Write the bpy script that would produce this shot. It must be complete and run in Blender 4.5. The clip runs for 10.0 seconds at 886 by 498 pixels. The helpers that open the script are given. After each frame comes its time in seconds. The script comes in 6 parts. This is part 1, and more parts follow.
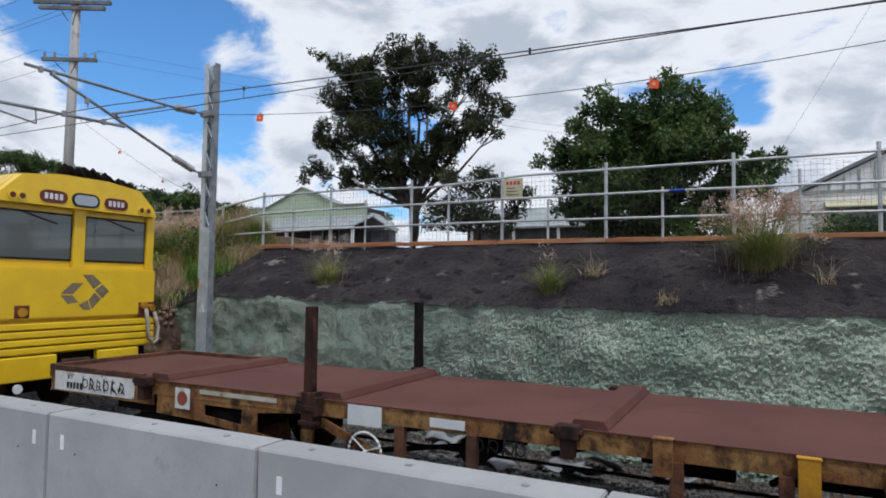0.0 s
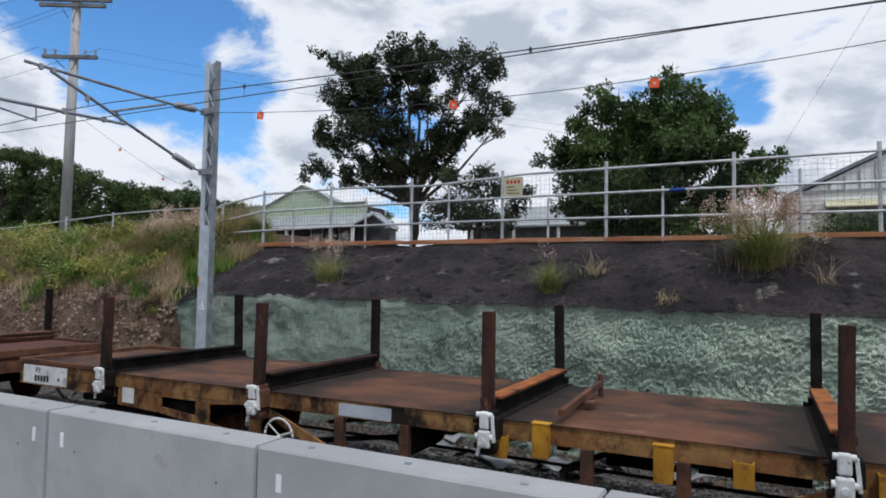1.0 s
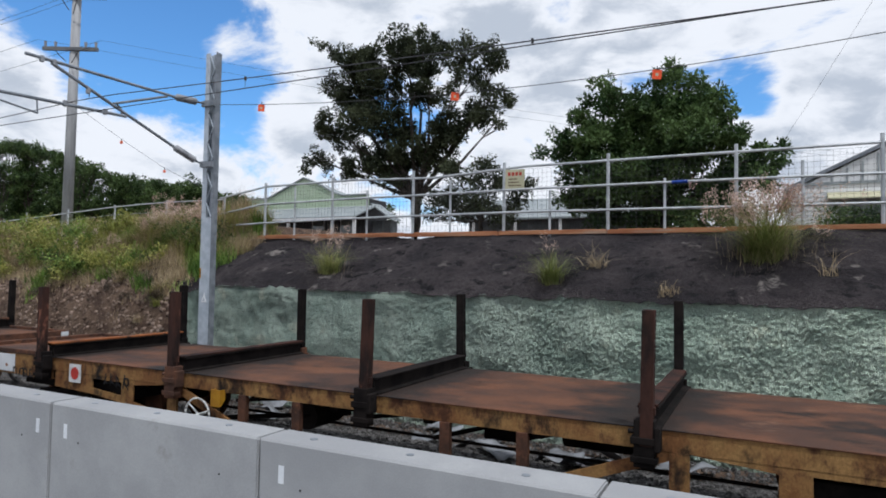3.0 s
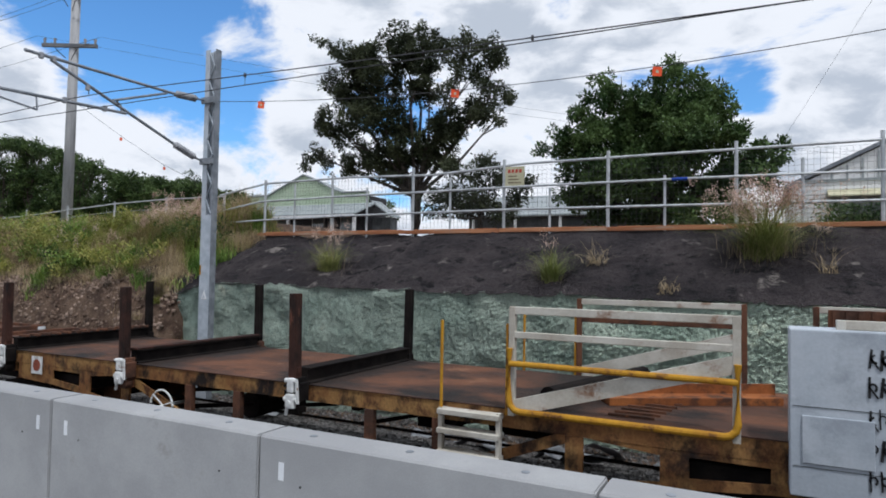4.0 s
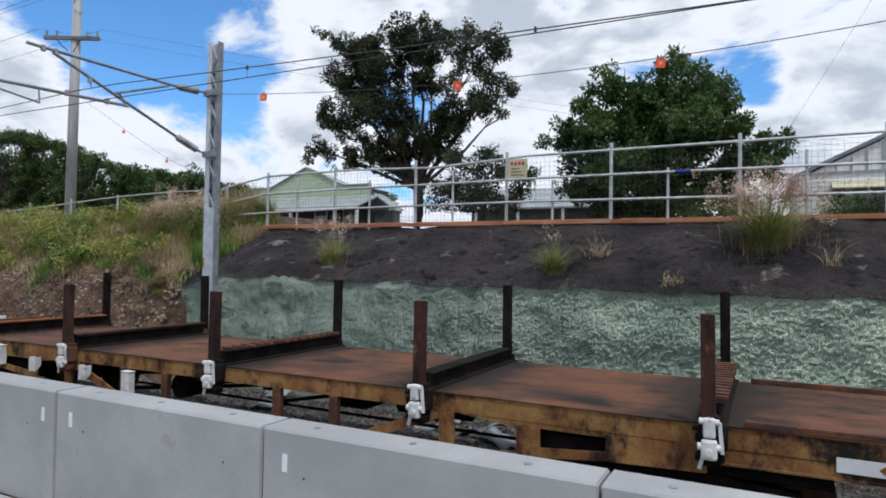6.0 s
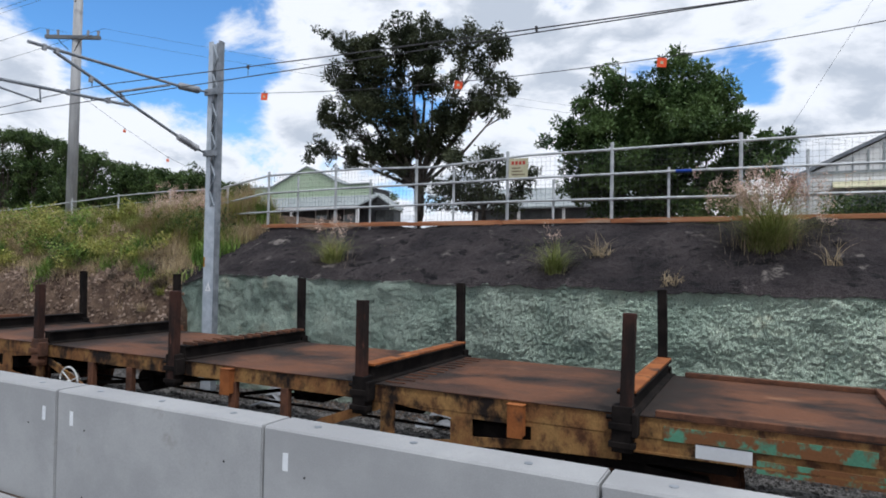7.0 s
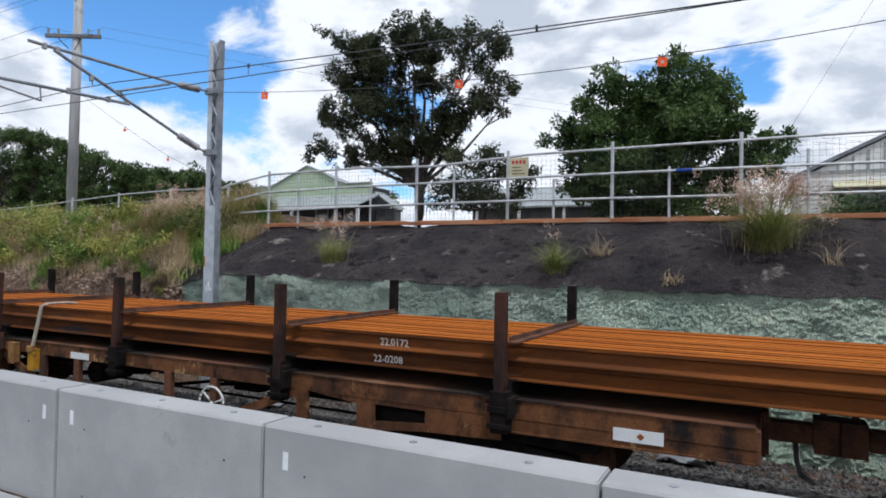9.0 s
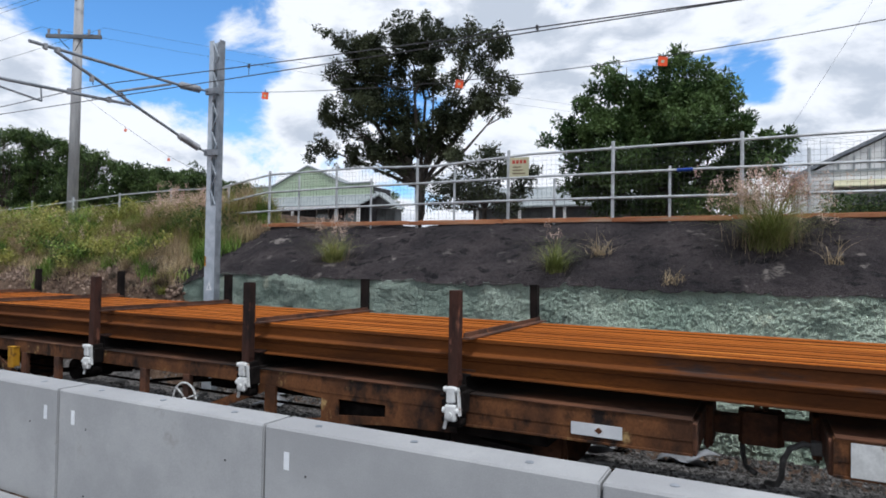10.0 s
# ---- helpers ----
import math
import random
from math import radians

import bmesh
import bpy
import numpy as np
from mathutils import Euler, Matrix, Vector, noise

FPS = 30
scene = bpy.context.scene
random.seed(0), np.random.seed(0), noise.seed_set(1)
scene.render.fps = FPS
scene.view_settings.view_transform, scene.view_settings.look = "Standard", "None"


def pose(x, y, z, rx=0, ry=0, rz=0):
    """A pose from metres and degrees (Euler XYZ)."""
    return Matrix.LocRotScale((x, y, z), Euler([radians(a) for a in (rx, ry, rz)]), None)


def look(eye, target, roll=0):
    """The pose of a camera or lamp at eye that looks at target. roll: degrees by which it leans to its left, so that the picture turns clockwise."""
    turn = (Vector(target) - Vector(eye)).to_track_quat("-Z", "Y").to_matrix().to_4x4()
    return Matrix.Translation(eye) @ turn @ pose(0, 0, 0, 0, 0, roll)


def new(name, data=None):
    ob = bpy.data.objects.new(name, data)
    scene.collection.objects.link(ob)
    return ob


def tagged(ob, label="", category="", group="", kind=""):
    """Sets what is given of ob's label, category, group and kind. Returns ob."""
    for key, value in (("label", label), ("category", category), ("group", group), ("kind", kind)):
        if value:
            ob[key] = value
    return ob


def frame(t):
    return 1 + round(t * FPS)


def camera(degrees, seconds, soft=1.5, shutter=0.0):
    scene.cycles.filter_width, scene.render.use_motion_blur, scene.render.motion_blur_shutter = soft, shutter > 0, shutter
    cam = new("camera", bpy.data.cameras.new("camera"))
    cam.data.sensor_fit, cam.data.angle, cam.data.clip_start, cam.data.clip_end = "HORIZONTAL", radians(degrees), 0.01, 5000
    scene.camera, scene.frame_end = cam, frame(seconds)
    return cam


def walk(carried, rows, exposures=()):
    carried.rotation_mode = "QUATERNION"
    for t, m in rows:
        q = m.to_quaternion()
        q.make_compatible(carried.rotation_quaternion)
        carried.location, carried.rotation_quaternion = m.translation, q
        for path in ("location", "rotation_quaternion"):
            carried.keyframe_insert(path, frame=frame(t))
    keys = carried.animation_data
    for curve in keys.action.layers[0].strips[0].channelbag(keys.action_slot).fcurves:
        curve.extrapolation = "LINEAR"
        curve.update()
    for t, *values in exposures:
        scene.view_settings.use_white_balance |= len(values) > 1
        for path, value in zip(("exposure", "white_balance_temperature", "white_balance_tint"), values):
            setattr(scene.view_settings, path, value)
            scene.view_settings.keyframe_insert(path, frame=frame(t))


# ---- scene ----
# ======== camera and its walk ========
cam = camera(70.0, 10.0, soft=1.8)
EYE = (0.0, 0.0, 2.31)


def aim(yaw, pitch, roll):
    """Pose of the camera: degrees to the left of straight across the track, upwards, and lean."""
    a, b = radians(yaw), radians(pitch)
    way = Vector((-math.sin(a) * math.cos(b), math.cos(a) * math.cos(b), math.sin(b)))
    return look(EYE, Vector(EYE) + 10 * way, roll)


walk(cam, [(t, aim(y, p, r)) for t, y, p, r in (
    (0.0, 26.67, 3.15, 0.78), (0.5, 26.66, 3.12, 0.85), (1.0, 26.67, 3.02, 0.95), (1.5, 26.65, 2.85, 0.98),
    (2.0, 26.70, 2.66, 0.95), (2.5, 26.78, 2.47, 0.91), (4.0, 26.79, 2.06, 0.95), (4.5, 26.79, 1.88, 0.93),
    (5.0, 26.86, 1.65, 0.91), (5.5, 26.97, 1.47, 0.89), (7.0, 27.08, 1.33, 0.98), (7.5, 27.22, 1.30, 0.91),
    (8.0, 27.26, 1.28, 0.91), (8.5, 27.22, 1.26, 0.95), (9.0, 27.10, 1.26, 1.02), (9.5, 27.10, 1.25, 1.00),
    (10.0, 27.16, 1.24, 0.95))], exposures=((0.0, -0.20, 6000, 10), (2.5, -0.13, 6000, 10), (5.5, -0.10, 6000, 10), (7.5, 0.0, 6000, 10), (10.0, 0.03, 6000, 10)))

# ======== sky and sun ========
SUN_ELEVATION, SUN_TURN = 66.0, 130.0   # degrees; turn from straight across the track towards the right


def node(nt, kind, **settings):
    n = nt.nodes.new(kind)
    for key, value in settings.items():
        n.inputs[key].default_value = value
    return n


def maths(nt, op, a, b=None, c=None, clamp=False):
    n = nt.nodes.new("ShaderNodeMath")
    n.operation, n.use_clamp = op, clamp
    for i, v in enumerate((a, b, c)):
        if v is None:
            continue
        if isinstance(v, (int, float)):
            n.inputs[i].default_value = v
        else:
            nt.links.new(v, n.inputs[i])
    return n.outputs[0]


def mix(nt, fac, a, b, blend="MIX"):
    n = nt.nodes.new("ShaderNodeMix")
    n.data_type, n.blend_type = "RGBA", blend
    for socket, v in ((n.inputs[0], fac), (n.inputs[6], a), (n.inputs[7], b)):
        if isinstance(v, (int, float)):
            socket.default_value = v
        elif isinstance(v, tuple):
            socket.default_value = (*v[:3], 1)
        else:
            nt.links.new(v, socket)
    return n.outputs[2]


def ramp(nt, fac, lo, hi):
    n = nt.nodes.new("ShaderNodeMapRange")
    n.interpolation_type = "SMOOTHSTEP"
    nt.links.new(fac, n.inputs[0])
    n.inputs[1].default_value, n.inputs[2].default_value = lo, hi
    return n.outputs[0]


def make_sky():
    world = bpy.data.worlds.new("sky")
    scene.world = world
    world.use_nodes = True
    nt = world.node_tree
    nt.nodes.clear()
    out, bg = nt.nodes.new("ShaderNodeOutputWorld"), nt.nodes.new("ShaderNodeBackground")
    sky = nt.nodes.new("ShaderNodeTexSky")
    sky.sky_type, sky.sun_disc = "NISHITA", False
    sky.sun_elevation, sky.sun_rotation = radians(SUN_ELEVATION), radians(SUN_TURN)
    sky.air_density, sky.dust_density, sky.ozone_density = 1.0, 0.4, 2.0
    tc = nt.nodes.new("ShaderNodeTexCoord")
    way = tc.outputs["Generated"]
    sep = nt.nodes.new("ShaderNodeSeparateXYZ")
    nt.links.new(way, sep.inputs[0])
    # clouds grow flatter towards the zenith and smaller towards the horizon
    up = maths(nt, "ADD", maths(nt, "MAXIMUM", sep.outputs[2], 0.0), 0.75)
    flat = nt.nodes.new("ShaderNodeCombineXYZ")
    for i in (0, 1):
        nt.links.new(maths(nt, "DIVIDE", sep.outputs[i], up), flat.inputs[i])
    nt.links.new(maths(nt, "MULTIPLY", sep.outputs[2], 1.6), flat.inputs[2])
    big = node(nt, "ShaderNodeTexNoise", Scale=4.2, Detail=12.0, Roughness=0.60, Distortion=0.25)
    nt.links.new(flat.outputs[0], big.inputs["Vector"])
    cover = maths(nt, "ADD", maths(nt, "MULTIPLY", big.outputs[0], 3.0), -0.62)
    # blue openings between the clouds, and cloud banks (negative depth): direction, size, depth
    for x, y, z, size, depth in BLUE:
        far = nt.nodes.new("ShaderNodeVectorMath")
        far.operation = "DISTANCE"
        nt.links.new(way, far.inputs[0])
        far.inputs[1].default_value = Vector((x, y, z)).normalized()
        hole = node(nt, "ShaderNodeMapRange")
        hole.interpolation_type = "SMOOTHSTEP"
        nt.links.new(far.outputs["Value"], hole.inputs[0])
        hole.inputs[1].default_value, hole.inputs[2].default_value = 0.0, size
        hole.inputs[3].default_value, hole.inputs[4].default_value = depth, 0.0
        cover = maths(nt, "SUBTRACT", cover, hole.outputs[0])
    mask = ramp(nt, cover, 0.28, 0.68)
    shade = node(nt, "ShaderNodeTexNoise", Scale=5.5, Detail=9.0, Roughness=0.58, Distortion=0.3)
    nt.links.new(flat.outputs[0], shade.inputs["Vector"])
    thick = maths(nt, "MULTIPLY", ramp(nt, cover, 0.66, 1.05), ramp(nt, shade.outputs[0], 0.59, 0.39))
    cloud = mix(nt, thick, CLOUD_LIGHT, CLOUD_DARK)
    blue = mix(nt, 1.0, sky.outputs[0], (SKY_GAIN * 0.62, SKY_GAIN * 0.95, SKY_GAIN * 1.18), "MULTIPLY")
    nt.links.new(mix(nt, mask, blue, cloud), bg.inputs[0])
    bg.inputs[1].default_value = 1.0
    nt.links.new(bg.outputs[0], out.inputs[0])


BLUE = ((-0.724, 0.613, 0.315, 0.19, 0.62), (-0.785, 0.545, 0.294, 0.17, 0.50), (-0.815, 0.487, 0.330, 0.16, 0.50), (-0.679, 0.687, 0.257, 0.12, 0.42),
        (-0.692, 0.697, 0.189, 0.09, 0.36), (-0.589, 0.729, 0.349, 0.05, 0.36), (-0.257, 0.890, 0.380, 0.06, 0.40), (-0.214, 0.917, 0.337, 0.05, 0.34),
        (-0.022, 0.967, 0.254, 0.085, 0.55), (0.016, 0.974, 0.228, 0.05, 0.3), (-0.721, 0.580, 0.390, 0.22, 0.55), (-0.847, 0.480, 0.225, 0.13, -0.40),
        (-0.811, 0.550, 0.185, 0.11, -0.34), (-0.691, 0.648, 0.318, 0.075, -0.50), (-0.624, 0.749, 0.224, 0.12, -0.28), (0.07, 0.960, 0.26, 0.08, -0.30))
CLOUD_LIGHT, CLOUD_DARK, SKY_GAIN = (0.98, 0.98, 0.99), (0.58, 0.62, 0.68), 0.155
make_sky()
sun = new("sun", bpy.data.lights.new("sun", "SUN"))
sun.data.energy, sun.data.angle, sun.data.color = 2.6, radians(3.0), (1.0, 0.96, 0.90)
sun.matrix_world = look((0, 0, 0), -Vector((math.sin(radians(SUN_TURN)) * math.cos(radians(SUN_ELEVATION)),
                                             math.cos(radians(SUN_TURN)) * math.cos(radians(SUN_ELEVATION)),
                                             math.sin(radians(SUN_ELEVATION)))))


# ======== materials ========
def mat(name, col, col2=None, scale=3.0, rough=0.75, metal=0.0, bump=0.15, fine=45.0, patch=None, stretch=(1, 1, 1),
        band=(0.38, 0.62), grain=0.35, island=0.0, second=None, coat=0.0, gloss=0.2, vary=0.0):
    """Two colours by a broad noise, a fine grain with relief, and patches of other colours: (colour, scale, low, high)."""
    m = bpy.data.materials.new(name)
    m.use_nodes = True
    nt = m.node_tree
    bsdf = nt.nodes["Principled BSDF"]
    tc, info = nt.nodes.new("ShaderNodeTexCoord"), nt.nodes.new("ShaderNodeObjectInfo")
    shift = nt.nodes.new("ShaderNodeVectorMath")
    shift.operation = "MULTIPLY_ADD"
    nt.links.new(tc.outputs["Object"], shift.inputs[0])
    shift.inputs[1].default_value = stretch
    spread = nt.nodes.new("ShaderNodeCombineXYZ")
    for i, k in enumerate((37.0, 11.0, 53.0)):
        nt.links.new(maths(nt, "MULTIPLY", info.outputs["Random"], k), spread.inputs[i])
    nt.links.new(spread.outputs[0], shift.inputs[2])
    at = shift.outputs[0]
    n1 = node(nt, "ShaderNodeTexNoise", Scale=scale, Detail=6.0, Roughness=0.62)
    nt.links.new(at, n1.inputs["Vector"])
    n2 = node(nt, "ShaderNodeTexNoise", Scale=fine, Detail=4.0, Roughness=0.65)
    nt.links.new(at, n2.inputs["Vector"])
    colour = mix(nt, ramp(nt, n1.outputs[0], *band), tuple(col), tuple(col2 or col))
    for p in (patch, second):
        if p:
            n3 = node(nt, "ShaderNodeTexNoise", Scale=p[1], Detail=7.0, Roughness=0.66)
            nt.links.new(at, n3.inputs["Vector"])
            colour = mix(nt, ramp(nt, n3.outputs[0], p[2], p[3]), colour, tuple(p[0]))
    k = maths(nt, "ADD", maths(nt, "MULTIPLY", n2.outputs[0], 2 * grain), 1.0 - grain)
    if island:
        geo = nt.nodes.new("ShaderNodeNewGeometry")
        k = maths(nt, "MULTIPLY", k, maths(nt, "ADD", maths(nt, "MULTIPLY", geo.outputs["Random Per Island"], 2 * island), 1.0 - island))
    if vary:
        k = maths(nt, "MULTIPLY", k, maths(nt, "ADD", maths(nt, "MULTIPLY", info.outputs["Random"], 2 * vary), 1.0 - vary))
    grey = nt.nodes.new("ShaderNodeCombineColor")
    for i in range(3):
        nt.links.new(k, grey.inputs[i])
    colour = mix(nt, 1.0, colour, grey.outputs[0], "MULTIPLY")
    nt.links.new(colour, bsdf.inputs["Base Color"])
    bsdf.inputs["Metallic"].default_value = metal
    bsdf.inputs["Specular IOR Level"].default_value = gloss
    nt.links.new(maths(nt, "ADD", maths(nt, "MULTIPLY", n1.outputs[0], 0.25), rough - 0.125, clamp=True), bsdf.inputs["Roughness"])
    if coat:
        bsdf.inputs["Coat Weight"].default_value, bsdf.inputs["Coat Roughness"].default_value = coat, 0.15
    if bump:
        b = node(nt, "ShaderNodeBump", Strength=min(1.0, bump * 2), Distance=0.02 * bump / 0.15)
        nt.links.new(maths(nt, "ADD", n2.outputs[0], n1.outputs[0]), b.inputs["Height"])
        nt.links.new(b.outputs[0], bsdf.inputs["Normal"])
    return m


def leaf_mat(name, col, col2, dry=None):
    m = mat(name, col, col2, scale=0.9, rough=0.6, bump=0.0, grain=0.15, island=0.45, patch=dry)
    bsdf = m.node_tree.nodes["Principled BSDF"]
    bsdf.inputs["Transmission Weight"].default_value = 0.0
    nt = m.node_tree
    tr = nt.nodes.new("ShaderNodeBsdfTranslucent")
    nt.links.new(bsdf.inputs["Base Color"].links[0].from_socket, tr.inputs[0])
    add = nt.nodes.new("ShaderNodeMixShader")
    add.inputs[0].default_value = 0.28
    nt.links.new(bsdf.outputs[0], add.inputs[1])
    nt.links.new(tr.outputs[0], add.inputs[2])
    nt.links.new(add.outputs[0], nt.nodes["Material Output"].inputs[0])
    return m


M = {
    "concrete": mat("precast_concrete", (0.27, 0.274, 0.282), (0.325, 0.33, 0.336), 1.3, 0.7, bump=0.06, fine=120, grain=0.2,
                    patch=((0.215, 0.21, 0.20), 2.6, 0.60, 0.76), second=((0.36, 0.365, 0.37), 0.7, 0.56, 0.72)),
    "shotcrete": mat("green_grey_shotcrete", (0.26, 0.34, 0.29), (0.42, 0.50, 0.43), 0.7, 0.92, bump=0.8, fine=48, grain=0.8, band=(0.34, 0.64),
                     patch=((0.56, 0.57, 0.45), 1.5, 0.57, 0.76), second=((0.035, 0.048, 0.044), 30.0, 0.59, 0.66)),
    "slope": mat("dark_weathered_shotcrete", (0.024, 0.020, 0.023), (0.062, 0.052, 0.054), 1.3, 0.92, bump=0.9, fine=22, grain=0.75,
                 patch=((0.24, 0.215, 0.20), 1.6, 0.60, 0.70), second=((0.010, 0.009, 0.011), 2.6, 0.50, 0.64)),
    "soil": mat("brown_stony_soil", (0.058, 0.036, 0.026), (0.13, 0.088, 0.062), 2.6, 0.95, bump=0.4, fine=34, grain=0.7,
                patch=((0.22, 0.17, 0.135), 13.0, 0.57, 0.66)),
    "rubble": mat("reddish_brown_rubble", (0.10, 0.066, 0.048), (0.24, 0.18, 0.145), 1.2, 0.95, bump=0.2, fine=30, grain=0.5, island=0.5),
    "ballast": mat("grey_ballast", (0.085, 0.082, 0.080), (0.21, 0.20, 0.195), 9, 0.95, bump=0.6, fine=45, grain=0.6, island=0.55),
    "galv": mat("galvanised_steel", (0.36, 0.405, 0.46), (0.46, 0.505, 0.56), 5, 0.5, 0.2, bump=0.04, fine=70, grain=0.16),
    "galv_dark": mat("aged_and_shaded_galv", (0.17, 0.19, 0.215), (0.26, 0.28, 0.31), 5, 0.55, 0.3, bump=0.04, grain=0.15),
    "tube": mat("galvanised_tube", (0.36, 0.38, 0.40), (0.50, 0.52, 0.54), 4, 0.5, 0.4, bump=0.03, grain=0.12),
    "wire": mat("dark_cable", (0.05, 0.05, 0.055), (0.08, 0.08, 0.085), 4, 0.6, 0.3, bump=0),
    "insulator": mat("grey_insulator", (0.20, 0.21, 0.23), (0.30, 0.31, 0.33), 6, 0.45, bump=0.02),
    "flag": mat("orange_marker", (0.75, 0.09, 0.03), (0.85, 0.14, 0.05), 8, 0.6, bump=0.02, grain=0.1),
    "board": mat("orange_stained_timber", (0.27, 0.105, 0.050), (0.40, 0.185, 0.095), 2.5, 0.8, bump=0.15, stretch=(0.3, 4, 4),
                 patch=((0.33, 0.26, 0.20), 1.2, 0.55, 0.7)),
    "pole": mat("grey_weathered_pole", (0.29, 0.295, 0.305), (0.38, 0.385, 0.395), 2.0, 0.85, bump=0.15, stretch=(4, 4, 0.4)),
    "arm": mat("dark_weathered_crossarm", (0.11, 0.115, 0.125), (0.18, 0.185, 0.19), 2.0, 0.85, bump=0.15),
    "bark": mat("grey_brown_bark", (0.040, 0.034, 0.029), (0.095, 0.080, 0.066), 3, 0.95, bump=0.5, stretch=(3, 3, 0.6)),
    "leaf_dark": leaf_mat("dark_green_leaf", (0.018, 0.026, 0.013), (0.066, 0.078, 0.040)),
    "twig": leaf_mat("dry_brown_twig", (0.12, 0.095, 0.075), (0.20, 0.165, 0.13)),
    "leaf_green": leaf_mat("deep_green_leaf", (0.022, 0.050, 0.015), (0.105, 0.165, 0.055)),
    "leaf_hill": leaf_mat("hill_leaf", (0.022, 0.046, 0.014), (0.088, 0.135, 0.042)),
    "grass": leaf_mat("bank_grass", (0.135, 0.165, 0.032), (0.34, 0.335, 0.095), ((0.38, 0.30, 0.155), 0.55, 0.55, 0.7)),
    "grass_green": leaf_mat("lush_weed", (0.085, 0.165, 0.032), (0.23, 0.31, 0.075)),
    "plume": leaf_mat("pinkish_seed_plume", (0.46, 0.31, 0.26), (0.64, 0.50, 0.42)),
    "clump_grass": leaf_mat("sunlit_clump_grass", (0.16, 0.19, 0.055), (0.36, 0.37, 0.14)),
    "dry": leaf_mat("dry_grass", (0.27, 0.20, 0.115), (0.46, 0.37, 0.24)),
    "wall_green": mat("pale_green_weatherboard", (0.40, 0.50, 0.36), (0.46, 0.55, 0.42), 2, 0.7, bump=0.05, grain=0.1),
    "wall_white": mat("white_weatherboard", (0.66, 0.67, 0.68), (0.72, 0.73, 0.73), 2, 0.7, bump=0.05, grain=0.06),
    "roof": mat("light_grey_roof_sheet", (0.25, 0.28, 0.29), (0.33, 0.36, 0.37), 2, 0.55, 0.2, bump=0.05, grain=0.1),
    "trim": mat("grey_trim", (0.085, 0.095, 0.10), (0.13, 0.14, 0.145), 2, 0.6, bump=0.03),
    # near-black wall colour that paints in the shade under a verandah
    "dark": mat("verandah_shade_paint", (0.02, 0.022, 0.025), (0.035, 0.035, 0.04), 2, 0.5, bump=0.0),
    "cream": mat("cream_awning", (0.42, 0.40, 0.27), (0.50, 0.48, 0.34), 3, 0.7, bump=0.03),
    # train
    "deck": mat("rust_brown_steel_deck", (0.060, 0.029, 0.019), (0.125, 0.053, 0.028), 1.3, 0.78, bump=0.14, fine=48, grain=0.6,
                patch=((0.24, 0.125, 0.070), 1.9, 0.57, 0.78), second=((0.012, 0.010, 0.009), 0.9, 0.50, 0.68), stretch=(0.8, 1.3, 1), gloss=0.25),
    "deck_red": mat("red_oxide_deck", (0.082, 0.034, 0.027), (0.105, 0.045, 0.036), 0.8, 0.85, bump=0.08, fine=40, grain=0.2,
                    patch=((0.055, 0.026, 0.022), 1.5, 0.55, 0.75)),
    "sill": mat("yellowed_rusty_side_sill", (0.29, 0.165, 0.062), (0.19, 0.088, 0.034), 2.0, 0.8, bump=0.15, fine=55, grain=0.6,
                patch=((0.070, 0.030, 0.016), 4.6, 0.47, 0.66), second=((0.014, 0.010, 0.009), 1.7, 0.50, 0.64), stretch=(1.1, 1, 0.8)),
    "sill_rust": mat("rust_streaked_side_sill", (0.150, 0.062, 0.025), (0.062, 0.028, 0.015), 2.0, 0.8, bump=0.15, fine=55, grain=0.55,
                     patch=((0.014, 0.010, 0.009), 3.0, 0.48, 0.66), second=((0.40, 0.27, 0.12), 4.4, 0.59, 0.73), stretch=(1.1, 1, 0.8)),
    "rust": mat("dark_rusted_steel", (0.055, 0.030, 0.022), (0.13, 0.058, 0.034), 3.0, 0.85, bump=0.2, fine=40, grain=0.4,
                patch=((0.23, 0.095, 0.045), 4.0, 0.6, 0.75)),
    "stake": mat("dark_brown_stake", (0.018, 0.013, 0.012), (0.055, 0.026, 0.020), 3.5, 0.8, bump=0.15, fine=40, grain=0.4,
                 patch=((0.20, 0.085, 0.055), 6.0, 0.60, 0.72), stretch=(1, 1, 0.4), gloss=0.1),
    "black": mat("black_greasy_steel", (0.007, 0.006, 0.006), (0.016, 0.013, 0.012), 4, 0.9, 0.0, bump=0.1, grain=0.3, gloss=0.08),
    "yellow": mat("worn_yellow_paint", (0.44, 0.23, 0.018), (0.30, 0.14, 0.016), 2.5, 0.65, bump=0.08, grain=0.25,
                  patch=((0.10, 0.045, 0.02), 5.0, 0.55, 0.68)),
    "white": mat("chalky_white_paint", (0.68, 0.69, 0.69), (0.55, 0.56, 0.56), 6.0, 0.7, bump=0.06, grain=0.2,
                 patch=((0.22, 0.115, 0.06), 9.0, 0.60, 0.70), second=((0.36, 0.35, 0.33), 4.0, 0.56, 0.7)),
    "cleanwhite": mat("white_plate_paint", (0.66, 0.68, 0.70), (0.58, 0.60, 0.63), 2.0, 0.65, bump=0.03, grain=0.1),
    "dusty_white": mat("grubby_white_frame", (0.50, 0.48, 0.43), (0.38, 0.35, 0.30), 2.0, 0.75, bump=0.08, grain=0.2,
                       patch=((0.18, 0.09, 0.05), 3.0, 0.56, 0.70)),
    "paleblue": mat("pale_blue_grey_panel", (0.36, 0.40, 0.45), (0.43, 0.465, 0.51), 1.5, 0.6, bump=0.03, grain=0.15,
                    patch=((0.22, 0.17, 0.14), 3.0, 0.62, 0.74), second=((0.28, 0.31, 0.35), 2.0, 0.5, 0.7)),
    "red": mat("red_disc_paint", (0.50, 0.05, 0.04), (0.38, 0.045, 0.035), 5, 0.7, bump=0.03),
